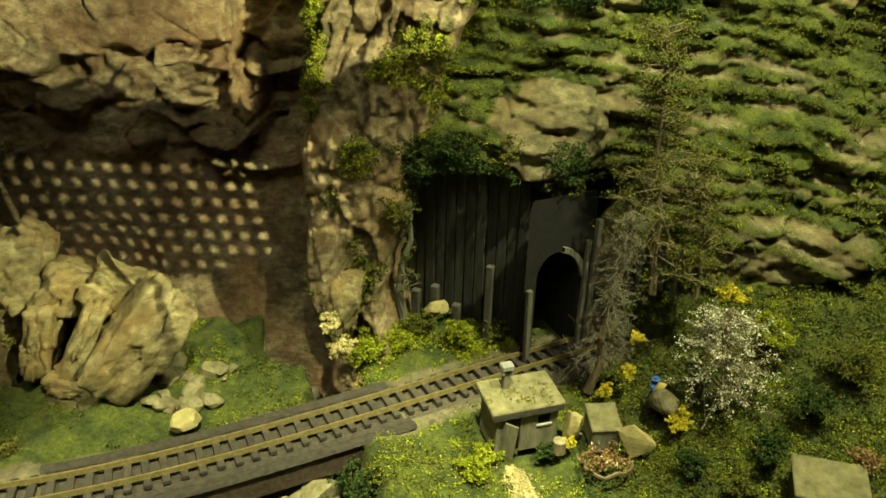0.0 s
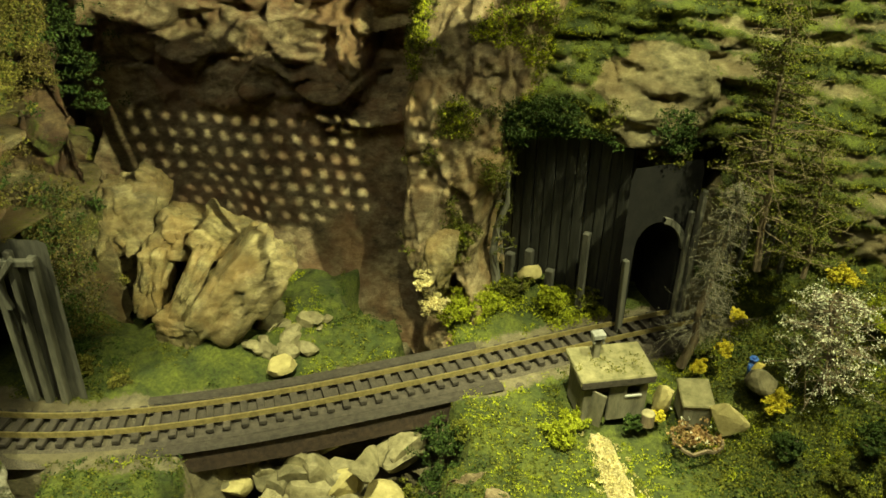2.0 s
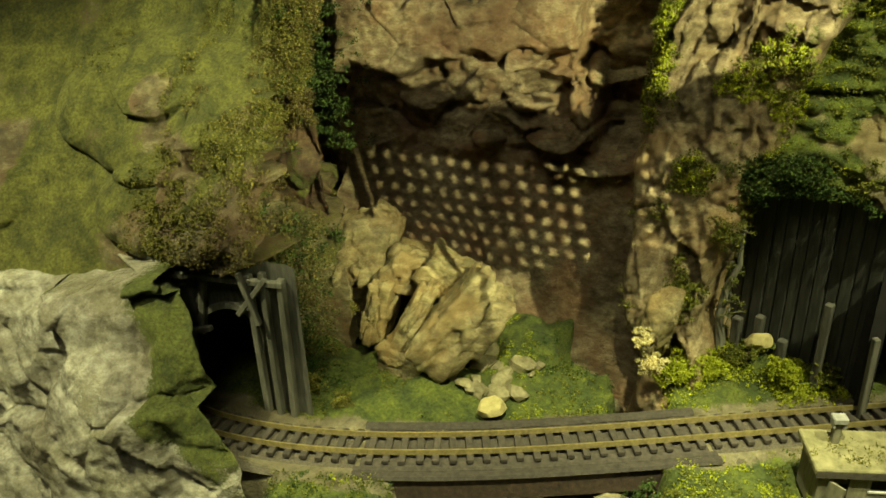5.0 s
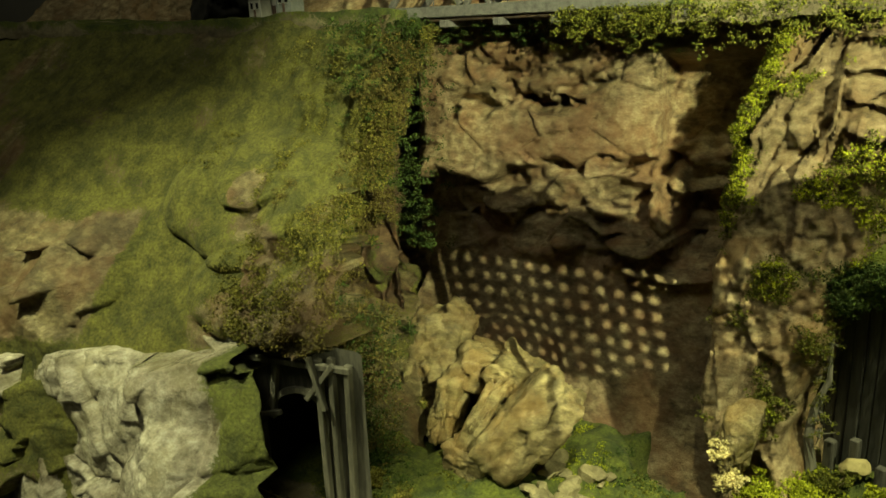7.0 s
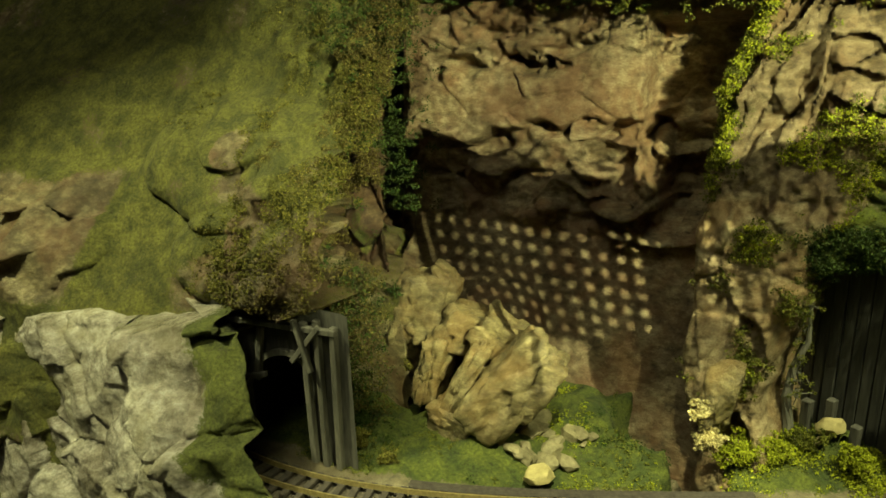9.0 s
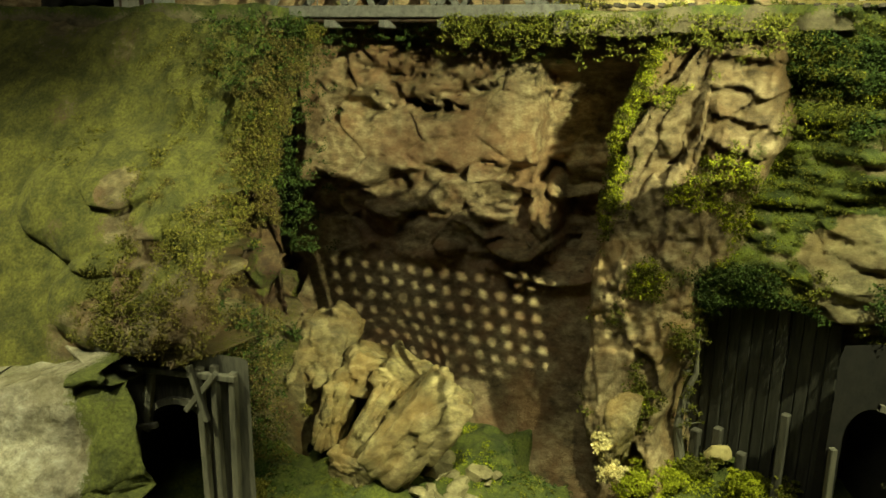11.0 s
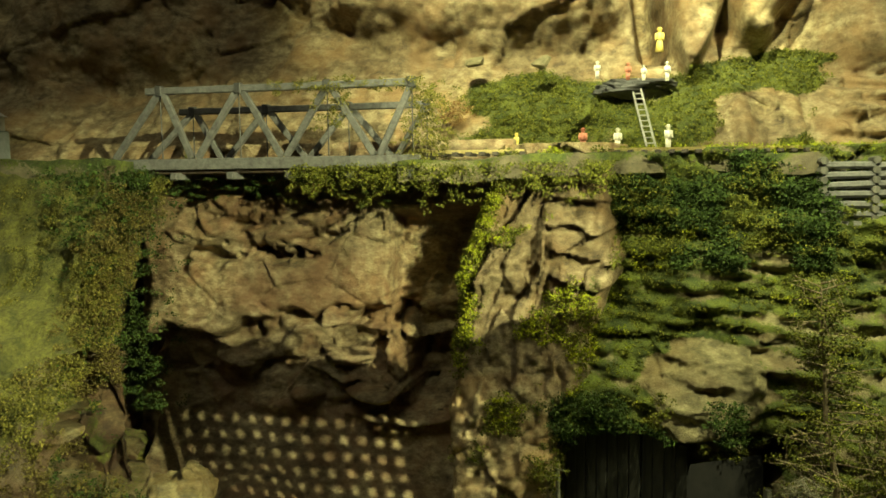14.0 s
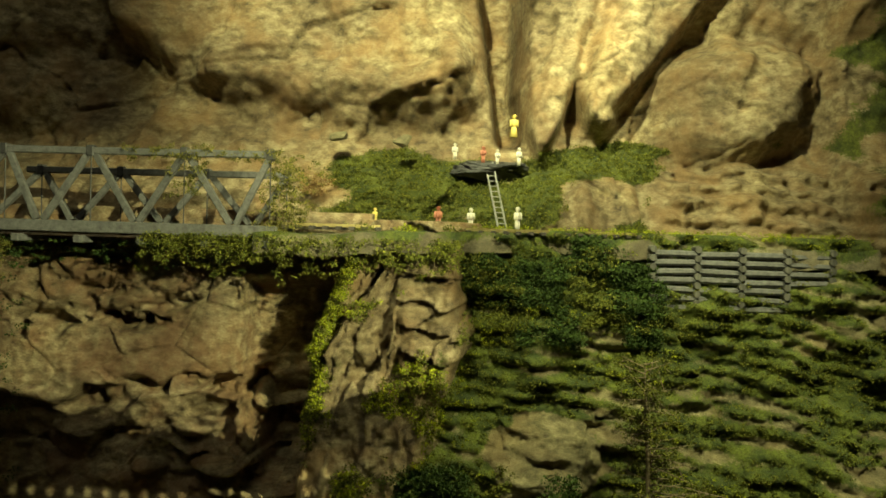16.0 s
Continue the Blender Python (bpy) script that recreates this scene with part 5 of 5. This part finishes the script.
def bush(name, at, radius, mat, seed, label, count=60, flake=0.022, flat=0.8, category="shrub", twigs=True):
    rng = np.random.default_rng(seed)
    b = base(name, at, 0, label, category, "shrubs")
    bm = bmesh.new()
    tips = []
    for k in range(7):
        d = Vector((rng.normal(), rng.normal(), abs(rng.normal()) + 0.5)).normalized() * radius * rng.uniform(0.6, 1.0)
        d.z *= flat
        rod(bm, (0, 0, -0.06), d, radius * 0.05, radius * 0.02, 5)
        tips.append(d)
    part("stem", bm, BARK, b)
    p = np.array([tips[int(rng.integers(7))] for _ in range(count)]) * rng.uniform(0.35, 1.05, (count, 1)) + rng.normal(size=(count, 3)) * radius * 0.22
    p[:, 2] = np.abs(p[:, 2])
    flakes("crown", p, flake, 22, radius * 0.20, mat, seed + 1, kind="stuff", parent=b)
    return b


def spindly_tree(name, at, top, radius, mat, leaf, seed, label, limbs=26, flake=0.02, reach=0.35, clumps=3, start=0.3, droop=0.0, spread=0.055, each=12, twig=None, thin=1.0):
    """A thin tree: a tapered bent trunk with many side twigs that carry small clumps."""
    rng = np.random.default_rng(seed)
    b = base(name, at, 0, label, "tree", "trees")
    axis = Vector(top) - Vector(at)
    bm = bmesh.new()
    pts = [axis * (k / 6) + Vector((rng.normal(), rng.normal(), 0)) * radius * 0.7 * (k > 0) for k in range(7)]
    tube(bm, pts, [radius * (1 - k / 7) for k in range(7)])
    part("trunk", bm, mat, b)
    bm, tips = bmesh.new(), []
    for k in range(limbs):
        f = start + (1 - start) * (k + 0.5) / limbs
        root = axis * f
        a = rng.uniform(0, 2 * math.pi)
        length = reach * (1.15 - 0.7 * f) * rng.uniform(0.6, 1.2)
        end = root + Vector((math.cos(a) * length, math.sin(a) * length, length * (rng.uniform(-0.2, 0.4) - droop)))
        rod(bm, root, end, radius * 0.22 * thin, radius * 0.08 * thin, 4)
        for q in range(3):
            c = root.lerp(end, rng.uniform(0.3, 0.9))
            tip = c + Vector((rng.normal(), rng.normal(), rng.normal() - droop)) * length * 0.35
            rod(bm, c, tip, radius * 0.12 * thin, radius * 0.05 * thin, 3)
            tips += [tip] * 1
        tips += [root.lerp(end, rng.uniform(0.4, 1.0)) for _ in range(clumps)]
    part("limbwork", bm, twig or mat, b)
    if leaf:
        flakes("crown", np.array(tips), flake, each, spread, leaf, seed + 1, kind="stuff", parent=b)
    return b


spindly_tree("dead_conifer", (1.74, 7.3, -5.42), (2.02, 7.5, -3.2), 0.06, BARK, LEAF_GREY, 401, "bare grey dead conifer leaning by the tunnel", 190, 0.011, 0.36, 3, 0.2, 0.4, 0.05, 6, TWIG, 0.5)
spindly_tree("conifer_trunk", (-0.42, 8.3, -5.35), (-0.46, 8.45, -3.4), 0.075, POST_WOOD, LEAF_GREEN, 405, "tall pale conifer trunk with sparse green tufts", 14, 0.02, 0.22, 1, 0.3)
spindly_tree("birch", (2.45, 7.75, -4.35), (2.22, 7.9, -1.35), 0.045, BARK, LEAF_GREEN, 409, "slender tree with fine bright green leaves", 74, 0.02, 0.62, 3, 0.15, 0.0, 0.10, 14)
spindly_tree("birch", (2.95, 7.75, -4.4), (2.85, 7.9, -2.7), 0.035, BARK, LEAF_GREEN, 411, "slender tree with fine bright green leaves", 40, 0.02, 0.45, 3, 0.1, 0.0, 0.10, 14)
spindly_tree("blossom_tree", (3.10, 6.85, -5.25), (2.98, 6.85, -4.0), 0.045, BARK, LEAF_WHITE, 413, "small tree covered with white blossom", 60, 0.018, 0.62, 3, 0.2, 0.15, 0.06, 8)
for k, (x, y, z, r, m, label) in enumerate((
    (3.3, 7.6, -4.3, 0.20, LEAF_YELLOW, "bright yellow flowering shrub on the slope"),
    (2.62, 6.6, -5.3, 0.17, LEAF_YELLOW, "bright yellow low shrub in the garden"),
    (3.75, 7.3, -4.6, 0.28, LEAF_BRIGHT, "yellow-green shrub on the slope"),
    (2.15, 7.2, -5.1, 0.13, LEAF_YELLOW, "small yellow flowers under the dead conifer"),
    (2.2, 7.3, -4.7, 0.11, LEAF_YELLOW, "small yellow flowers under the dead conifer"),
    (1.9, 7.1, -5.3, 0.11, LEAF_YELLOW, "small yellow flowers under the dead conifer"),
    (-0.85, 7.75, -5.3, 0.34, LEAF_BRIGHT, "bright green shrub behind the track"),
    (-0.55, 7.95, -5.25, 0.24, LEAF_BRIGHT, "bright green shrub behind the track"),
    (0.25, 8.15, -5.25, 0.28, LEAF_BRIGHT, "bright green shrub behind the track"),
    (-0.25, 8.2, -5.2, 0.22, LEAF_GREEN, "green shrub behind the track"),
    (0.7, 8.3, -5.25, 0.18, LEAF_GREEN, "green shrub behind the track"),
    (-4.75, 6.1, -5.35, 0.18, LEAF_OLIVE, "yellow-olive shrub by the near tunnel"),
    (-4.35, 5.95, -5.38, 0.15, LEAF_OLIVE, "yellow-olive shrub by the near tunnel"),
    (-5.0, 6.3, -5.3, 0.2, LEAF_DARK, "dark green shrub by the near tunnel"),
    (0.55, 6.15, -5.42, 0.18, LEAF_BRIGHT, "bright green shrub in front of the shed"),
    (0.38, 5.95, -5.45, 0.2, LEAF_BRIGHT, "bright green shrub in front of the shed"),
    (1.12, 6.22, -5.42, 0.13, LEAF_DARK, "dark shrub under the shed window"),
    (1.4, 6.35, -5.42, 0.09, LEAF_YELLOW, "small yellow flowers by the shed"),
    (-0.85, 5.95, -5.75, 0.3, LEAF_DARK, "dark green bush hanging over the stream"),
    (-0.75, 5.7, -6.05, 0.3, LEAF_DARK, "dark green bush hanging over the stream"),
    (-0.55, 6.0, -5.6, 0.22, LEAF_GREEN, "dark green bush hanging over the stream"),
    (-1.05, 5.6, -6.2, 0.2, LEAF_GREEN, "dark green bush hanging over the stream"),
    (4.0, 6.6, -5.0, 0.3, LEAF_DARK, "dark green shrub on the bank"),
    (4.5, 6.9, -4.8, 0.35, LEAF_GREEN, "green shrub on the bank"),
    (3.4, 6.1, -5.25, 0.25, LEAF_DARK, "dark green shrub on the bank"),
    (2.6, 6.0, -5.35, 0.2, LEAF_DARK, "dark green shrub on the bank"),
    (3.0, 5.6, -5.4, 0.2, LEAF_GREEN, "green shrub on the bank"),
    (4.2, 5.9, -5.2, 0.2, LEAF_RUST, "rust-brown dry shrub on the bank"),
    (2.05, 8.0, -4.6, 0.22, LEAF_DARK, "dark shrub beside the tunnel"),
    (-1.12, 7.12, -4.85, 0.20, LEAF_STRAW, "pale bleached bush at the foot of the buttress"),
    (-1.22, 7.12, -4.5, 0.16, LEAF_STRAW, "pale bleached bush at the foot of the buttress"),
    (-1.95, 10.15, 0.45, 0.3, LEAF_RUST, "orange-brown dry bush at the bridge end"),
)):
    bush("shrub", (x, y, z), r, m, 500 + 7 * k, label, int(40 + 160 * r), 0.02)


# ---- foliage strewn over the slopes ----


def strewn(fn, mask, x0, x1, z0, z1, n, seed, out=0.03):
    rng = np.random.default_rng(seed)
    x, z = rng.uniform(x0, x1, n), rng.uniform(z0, z1, n)
    y = fn(x, z)
    keep = rng.random(n) < mask(x, y, z)
    return np.stack([x, y - out, z], -1)[keep]


def patchy(scale, level, seed, sharp=0.25):
    return lambda x, y, z: step(fbm(x * scale, z * scale, x * 0, 3, seed), level, level + sharp)


flakes("moss_tufts", strewn(hill_y, lambda x, y, z: step(hill_moss(x, y, z), 0.35, 0.75), 0.0, 8.0, -5.0, 0.0, 9500, 601), 0.02, 9, 0.055, LEAF_GREEN, 602, "green foam tufts on the layered hillside", "moss")
flakes("bright_moss_tufts", strewn(hill_y, lambda x, y, z: step(hill_moss(x, y, z), 0.6, 0.95) * patchy(0.8, 0.0, 603)(x, y, z), 0.0, 8.0, -5.0, 0.0, 6500, 604), 0.018, 8, 0.05, LEAF_BRIGHT, 605, "bright green foam tufts on the layered hillside", "moss")
flakes("dark_undergrowth", strewn(hill_y, patchy(1.6, -0.15, 606), 0.15, 2.7, -1.35, -0.02, 1900, 607, 0.10), 0.028, 15, 0.11, LEAF_DARK, 608, "dark green undergrowth hanging below the ledge", "undergrowth")
flakes("ledge_creeper", strewn(hill_y, patchy(1.6, 0.05, 609), 0.15, 2.7, -1.2, 0.05, 700, 610, 0.16), 0.024, 13, 0.08, LEAF_GREEN, 611, "green creeper hanging below the ledge", "creeper")
flakes("hollow_creeper", strewn(hill_y, patchy(1.4, -0.2, 612), -0.8, 1.6, -3.7, -2.75, 900, 613, 0.15), 0.026, 14, 0.10, LEAF_DARK, 614, "dark creeper hanging over the tunnel hollow", "creeper")
flakes("hollow_leaves", strewn(hill_y, patchy(1.4, 0.1, 615), -0.8, 1.6, -3.6, -2.6, 500, 616, 0.2), 0.022, 12, 0.07, LEAF_GREEN, 617, "green creeper leaves over the tunnel hollow", "creeper")


def cliff_creeper(x, y, z):
    left, right = buttress_edges(z)
    inside = step(x, left - 0.15, left + 0.05) * (1 - step(x, right + 0.1, right + 0.3))
    strand = np.abs(x + 0.30 * z - 0.15 + 0.25 * np.sin(z * 2.1)) < 0.16
    edge = np.abs(x - left - 0.12) < 0.14
    return inside * np.clip(patchy(2.0, 0.25, 621)(x, y, z) * 0.5 + strand * 0.8 * patchy(2.2, -0.2, 622)(x, y, z) + edge * 0.8 * step(z, -2.8, -2.2), 0, 1)


flakes("buttress_creeper", strewn(buttress_y, cliff_creeper, -2.0, 0.5, -4.6, 0.05, 7500, 623, 0.07), 0.024, 12, 0.08, LEAF_GREEN, 624, "green creeper trailing down the buttress", "creeper")
flakes("bright_buttress_creeper", strewn(buttress_y, lambda x, y, z: cliff_creeper(x, y, z) * patchy(1.5, 0.0, 625)(x, y, z), -2.0, 0.5, -4.3, 0.05, 6000, 626, 0.12), 0.022, 12, 0.075, LEAF_BRIGHT, 627, "bright green creeper trailing down the buttress", "creeper")


def front_y(x, z):
    return left_y(np.minimum(x, left_edge(z)), z)


flakes("crag_shrubbery", strewn(front_y, lambda x, y, z: step(x, -6.9, -5.9) * patchy(1.5, 0.05, 631)(x, y, z) * step(z, -3.7, -3.4), -7.8, -4.95, -3.7, -0.15, 5000, 632, 0.04), 0.020, 10, 0.075, LEAF_OLIVE, 633, "green shrubbery on the crags of the hillside", "shrubbery")
flakes("crag_olive_lichen", strewn(front_y, lambda x, y, z: step(x, -6.6, -5.6) * patchy(1.5, 0.05, 634)(x, y, z), -6.7, -4.95, -3.6, -0.15, 3200, 635, 0.03), 0.020, 9, 0.06, LEAF_CRAG, 636, "olive and rusty lichen on the crags", "lichen")
flakes("hill_scrub", strewn(front_y, patchy(0.9, 0.1, 637), -8.5, -6.2, -1.9, -0.3, 700, 638, 0.02), 0.018, 8, 0.07, LEAF_OLIVE, 639, "olive scrub in bands on the green hillside", "scrub")
rng = np.random.default_rng(641)
n = 520
x = -5.5 + rng.random(n) * 0.9 * 0 + rng.normal(size=n) * 0.22 - 0.2
y = rng.uniform(7.2, 9.0, n)
z = rng.uniform(-3.2, -0.1, n)
flakes("cleft_foliage", np.stack([x, y, z], -1), 0.026, 12, 0.09, LEAF_DARK, 642, "dark foliage in the cleft beside the gorge", "foliage")

rng = np.random.default_rng(645)
n = 420
zz = rng.uniform(-5.4, -3.3, n)
curtain = np.stack([rng.uniform(-5.35, -4.75, n), rng.uniform(6.35, 6.75, n), zz], -1)
flakes("rock_foot_lichen", curtain[::2], 0.022, 10, 0.10, LEAF_CRAG, 646, "rusty olive lichen at the foot of the crags", "lichen")
flakes("rock_foot_growth", curtain[1::2], 0.024, 10, 0.10, LEAF_DARK, 647, "dark growth at the foot of the crags", "foliage")

# creepers on the truss bridge and along the ledge edge
rng = np.random.default_rng(651)
along_top = np.stack([rng.uniform(-3.9, -2.0, 130), NEAR_Y + rng.normal(size=130) * 0.05, TOP_Z + rng.normal(size=130) * 0.04], -1)
hang = np.stack([-1.95 + rng.normal(size=240) * 0.16, NEAR_Y + rng.uniform(-0.05, 0.5, 240), rng.uniform(-0.1, TOP_Z, 240)], -1)
hang2 = np.stack([-3.05 + rng.normal(size=70) * 0.12, NEAR_Y + rng.normal(size=70) * 0.06, rng.uniform(0.3, TOP_Z, 70)], -1)
flakes("bridge_creeper", np.concatenate([along_top, hang, hang2]), 0.02, 11, 0.06, LEAF_OLIVE, 652, "olive-green creeper draped over the truss bridge", "creeper")
skirt = np.stack([rng.uniform(-3.6, 0.2, 700), rng.uniform(8.42, 8.7, 700), -0.12 - np.abs(rng.normal(size=700)) * 0.16], -1)
flakes("ledge_fringe", skirt, 0.024, 12, 0.075, LEAF_GREEN, 653, "green fringe of plants along the ledge edge", "plants")
skirt = np.stack([rng.uniform(-6.9, -5.4, 380), rng.uniform(8.15, 8.6, 380), -0.15 - np.abs(rng.normal(size=380)) * 0.3], -1)
flakes("abutment_scrub", skirt, 0.024, 12, 0.09, LEAF_DARK, 654, "dark scrub at the bridge abutment", "scrub")
drip = np.stack([rng.uniform(-5.8, -2.2, 260), rng.uniform(8.7, 9.3, 260), -0.22 - np.abs(rng.normal(size=260)) * 0.14], -1)
flakes("deck_weeds", drip, 0.02, 9, 0.05, LEAF_DARK, 655, "dark weeds hanging from the bridge deck", "weeds")
slope = strewn(upper_y, lambda x, y, z: step(upper_moss(x, y, z), 0.25, 0.6), -2.2, 4.0, -0.05, 1.6, 5200, 656)
flakes("slope_moss", slope, 0.02, 9, 0.06, LEAF_GREEN, 657, "green moss on the slope below the yellow cliffs", "moss")
fringe = np.stack([rng.uniform(-1.5, 7.0, 900), rng.uniform(9.45, 10.2, 900), rng.uniform(-0.02, 0.08, 900)], -1)
flakes("ledge_grass", fringe, 0.018, 8, 0.06, LEAF_BRIGHT, 658, "bright grass along the upper ledge", "grass")


def on_ground(n, seed, x0, x1, y0, y1, keep):
    rng = np.random.default_rng(seed)
    x, y = rng.uniform(x0, x1, n), rng.uniform(y0, y1, n)
    z = ground_z(x, y)
    ok = (rng.random(n) < keep(x, y)) & (np.abs(y - track_y(x)) > 0.42) & (z > -5.75) & ~((np.abs(x - 0.93) < 0.5) & (np.abs(y - 6.42) < 0.35)) & ~((np.abs(x - 0.80 - 0.25 * (6.08 - y)) < 0.16) & (y < 6.15))
    return np.stack([x, y, z + 0.01], -1)[ok]


flakes("meadow_tufts", on_ground(11000, 661, -5.5, 5.2, 3.8, 8.6, lambda x, y: step(fbm(x * 1.5, y * 1.5, x * 0, 3, 662), -0.2, 0.3)), 0.018, 8, 0.05, LEAF_GREEN, 663, "green turf tufts on the valley floor", "grass")
flakes("meadow_dark_tufts", on_ground(7000, 664, -5.5, 5.2, 4.0, 8.6, lambda x, y: step(fbm(x * 1.3, y * 1.3, x * 0, 3, 665), 0.0, 0.4) * 0.8), 0.02, 9, 0.06, LEAF_DARK, 666, "dark green tufts on the valley floor", "grass")
flakes("meadow_bright_tufts", on_ground(5000, 667, -5.0, 2.5, 3.8, 8.4, lambda x, y: step(fbm(x * 1.1, y * 1.1, x * 0, 3, 668), 0.15, 0.4)), 0.018, 8, 0.05, LEAF_BRIGHT, 669, "bright green tufts on the valley floor", "grass")
flakes("bank_growth", on_ground(5200, 670, 1.9, 6.0, 4.6, 8.3, lambda x, y: 0.75 + 0 * x), 0.022, 11, 0.09, LEAF_GREEN, 671, "thick green growth on the garden bank", "undergrowth")
flakes("bank_dark_growth", on_ground(900, 672, 1.9, 6.0, 4.6, 8.3, lambda x, y: step(fbm(x * 1.7, y * 1.7, x * 0, 3, 673), -0.1, 0.3)), 0.028, 11, 0.10, LEAF_DARK, 674, "dark green growth on the garden bank", "undergrowth")

flakes("bank_bright_growth", on_ground(3600, 675, 1.9, 6.0, 4.6, 8.3, lambda x, y: step(fbm(x * 1.4, y * 1.4, x * 0, 3, 676), 0.0, 0.35)), 0.02, 9, 0.08, LEAF_BRIGHT, 677, "yellow-green growth on the garden bank", "undergrowth")
flakes("trackside_growth", on_ground(2600, 678, -1.05, 1.0, 7.0, 8.7, lambda x, y: step(y - track_y(x), 0.38, 0.55) * step(fbm(x * 1.6, y * 1.6, x * 0, 3, 679), -0.25, 0.2)), 0.024, 10, 0.10, LEAF_BRIGHT, 680, "bright yellow-green growth behind the track", "undergrowth")
flakes("trackside_dark_growth", on_ground(1500, 686, -1.05, 1.2, 7.2, 8.9, lambda x, y: step(y - track_y(x), 0.45, 0.7) * step(fbm(x * 1.6, y * 1.6, x * 0, 3, 687), -0.2, 0.3)), 0.024, 10, 0.09, LEAF_GREEN, 688, "green growth between the track and the board wall", "undergrowth")
roof_rng = np.random.default_rng(690)
mossy = np.stack([0.85 + roof_rng.uniform(-0.34, 0.34, 60), 6.48 + roof_rng.uniform(-0.2, 0.2, 60), np.full(60, -4.83)], -1)
flakes("roof_moss", mossy, 0.014, 7, 0.05, LEAF_OLIVE, 691, "olive moss on the shed roof", "moss", flat=0.25)

rng = np.random.default_rng(651)
u, zz = rng.uniform(-6.2, -4.9, 5200), rng.uniform(-4.6, -0.4, 5200)
cx, cy, cz = crag_place(u, zz)
ok = rng.random(5200) < step(fbm(cx * 1.7, zz * 1.7, zz * 0, 3, 652), 0.0, 0.3)
flakes("red_crag_foliage", np.stack([cx, cy - 0.05, cz], -1)[ok], 0.022, 9, 0.08, LEAF_CRAG, 653, "olive and rusty lichen on the red crag", "lichen")
ok = rng.random(5200) < step(fbm(cx * 1.5, zz * 1.5, zz * 0, 3, 654), 0.15, 0.4) * step(zz, -3.2, -2.2)
flakes("crag_ivy", np.stack([cx, cy - 0.07, cz], -1)[ok], 0.024, 10, 0.10, LEAF_DARK, 655, "dark ivy hanging on the red crag", "creeper")

# foliage on the flank of the green hillside
rng = np.random.default_rng(681)
u, zz = rng.uniform(-5.6, -4.3, 3200), rng.uniform(-4.9, -0.3, 3200)
fx, fy, fz = left_place(u, zz)
ok = (rng.random(3200) < step(fbm(fy * 1.3, zz * 1.3, zz * 0, 3, 682), -0.1, 0.25)) & (u > left_edge(zz) - 0.1)
flakes("flank_foliage", np.stack([fx + 0.06, fy - 0.03, fz], -1)[ok], 0.024, 9, 0.07, LEAF_DARK, 683, "dark green growth on the flank of the hillside", "foliage")
ok = (rng.random(3200) < step(fbm(fy * 1.5, zz * 1.5, zz * 0, 3, 684), 0.15, 0.45)) & (u > left_edge(zz) - 0.1)
flakes("flank_lichen", np.stack([fx + 0.07, fy - 0.04, fz], -1)[ok], 0.022, 9, 0.06, LEAF_OLIVE, 685, "olive lichen on the flank of the hillside", "lichen")
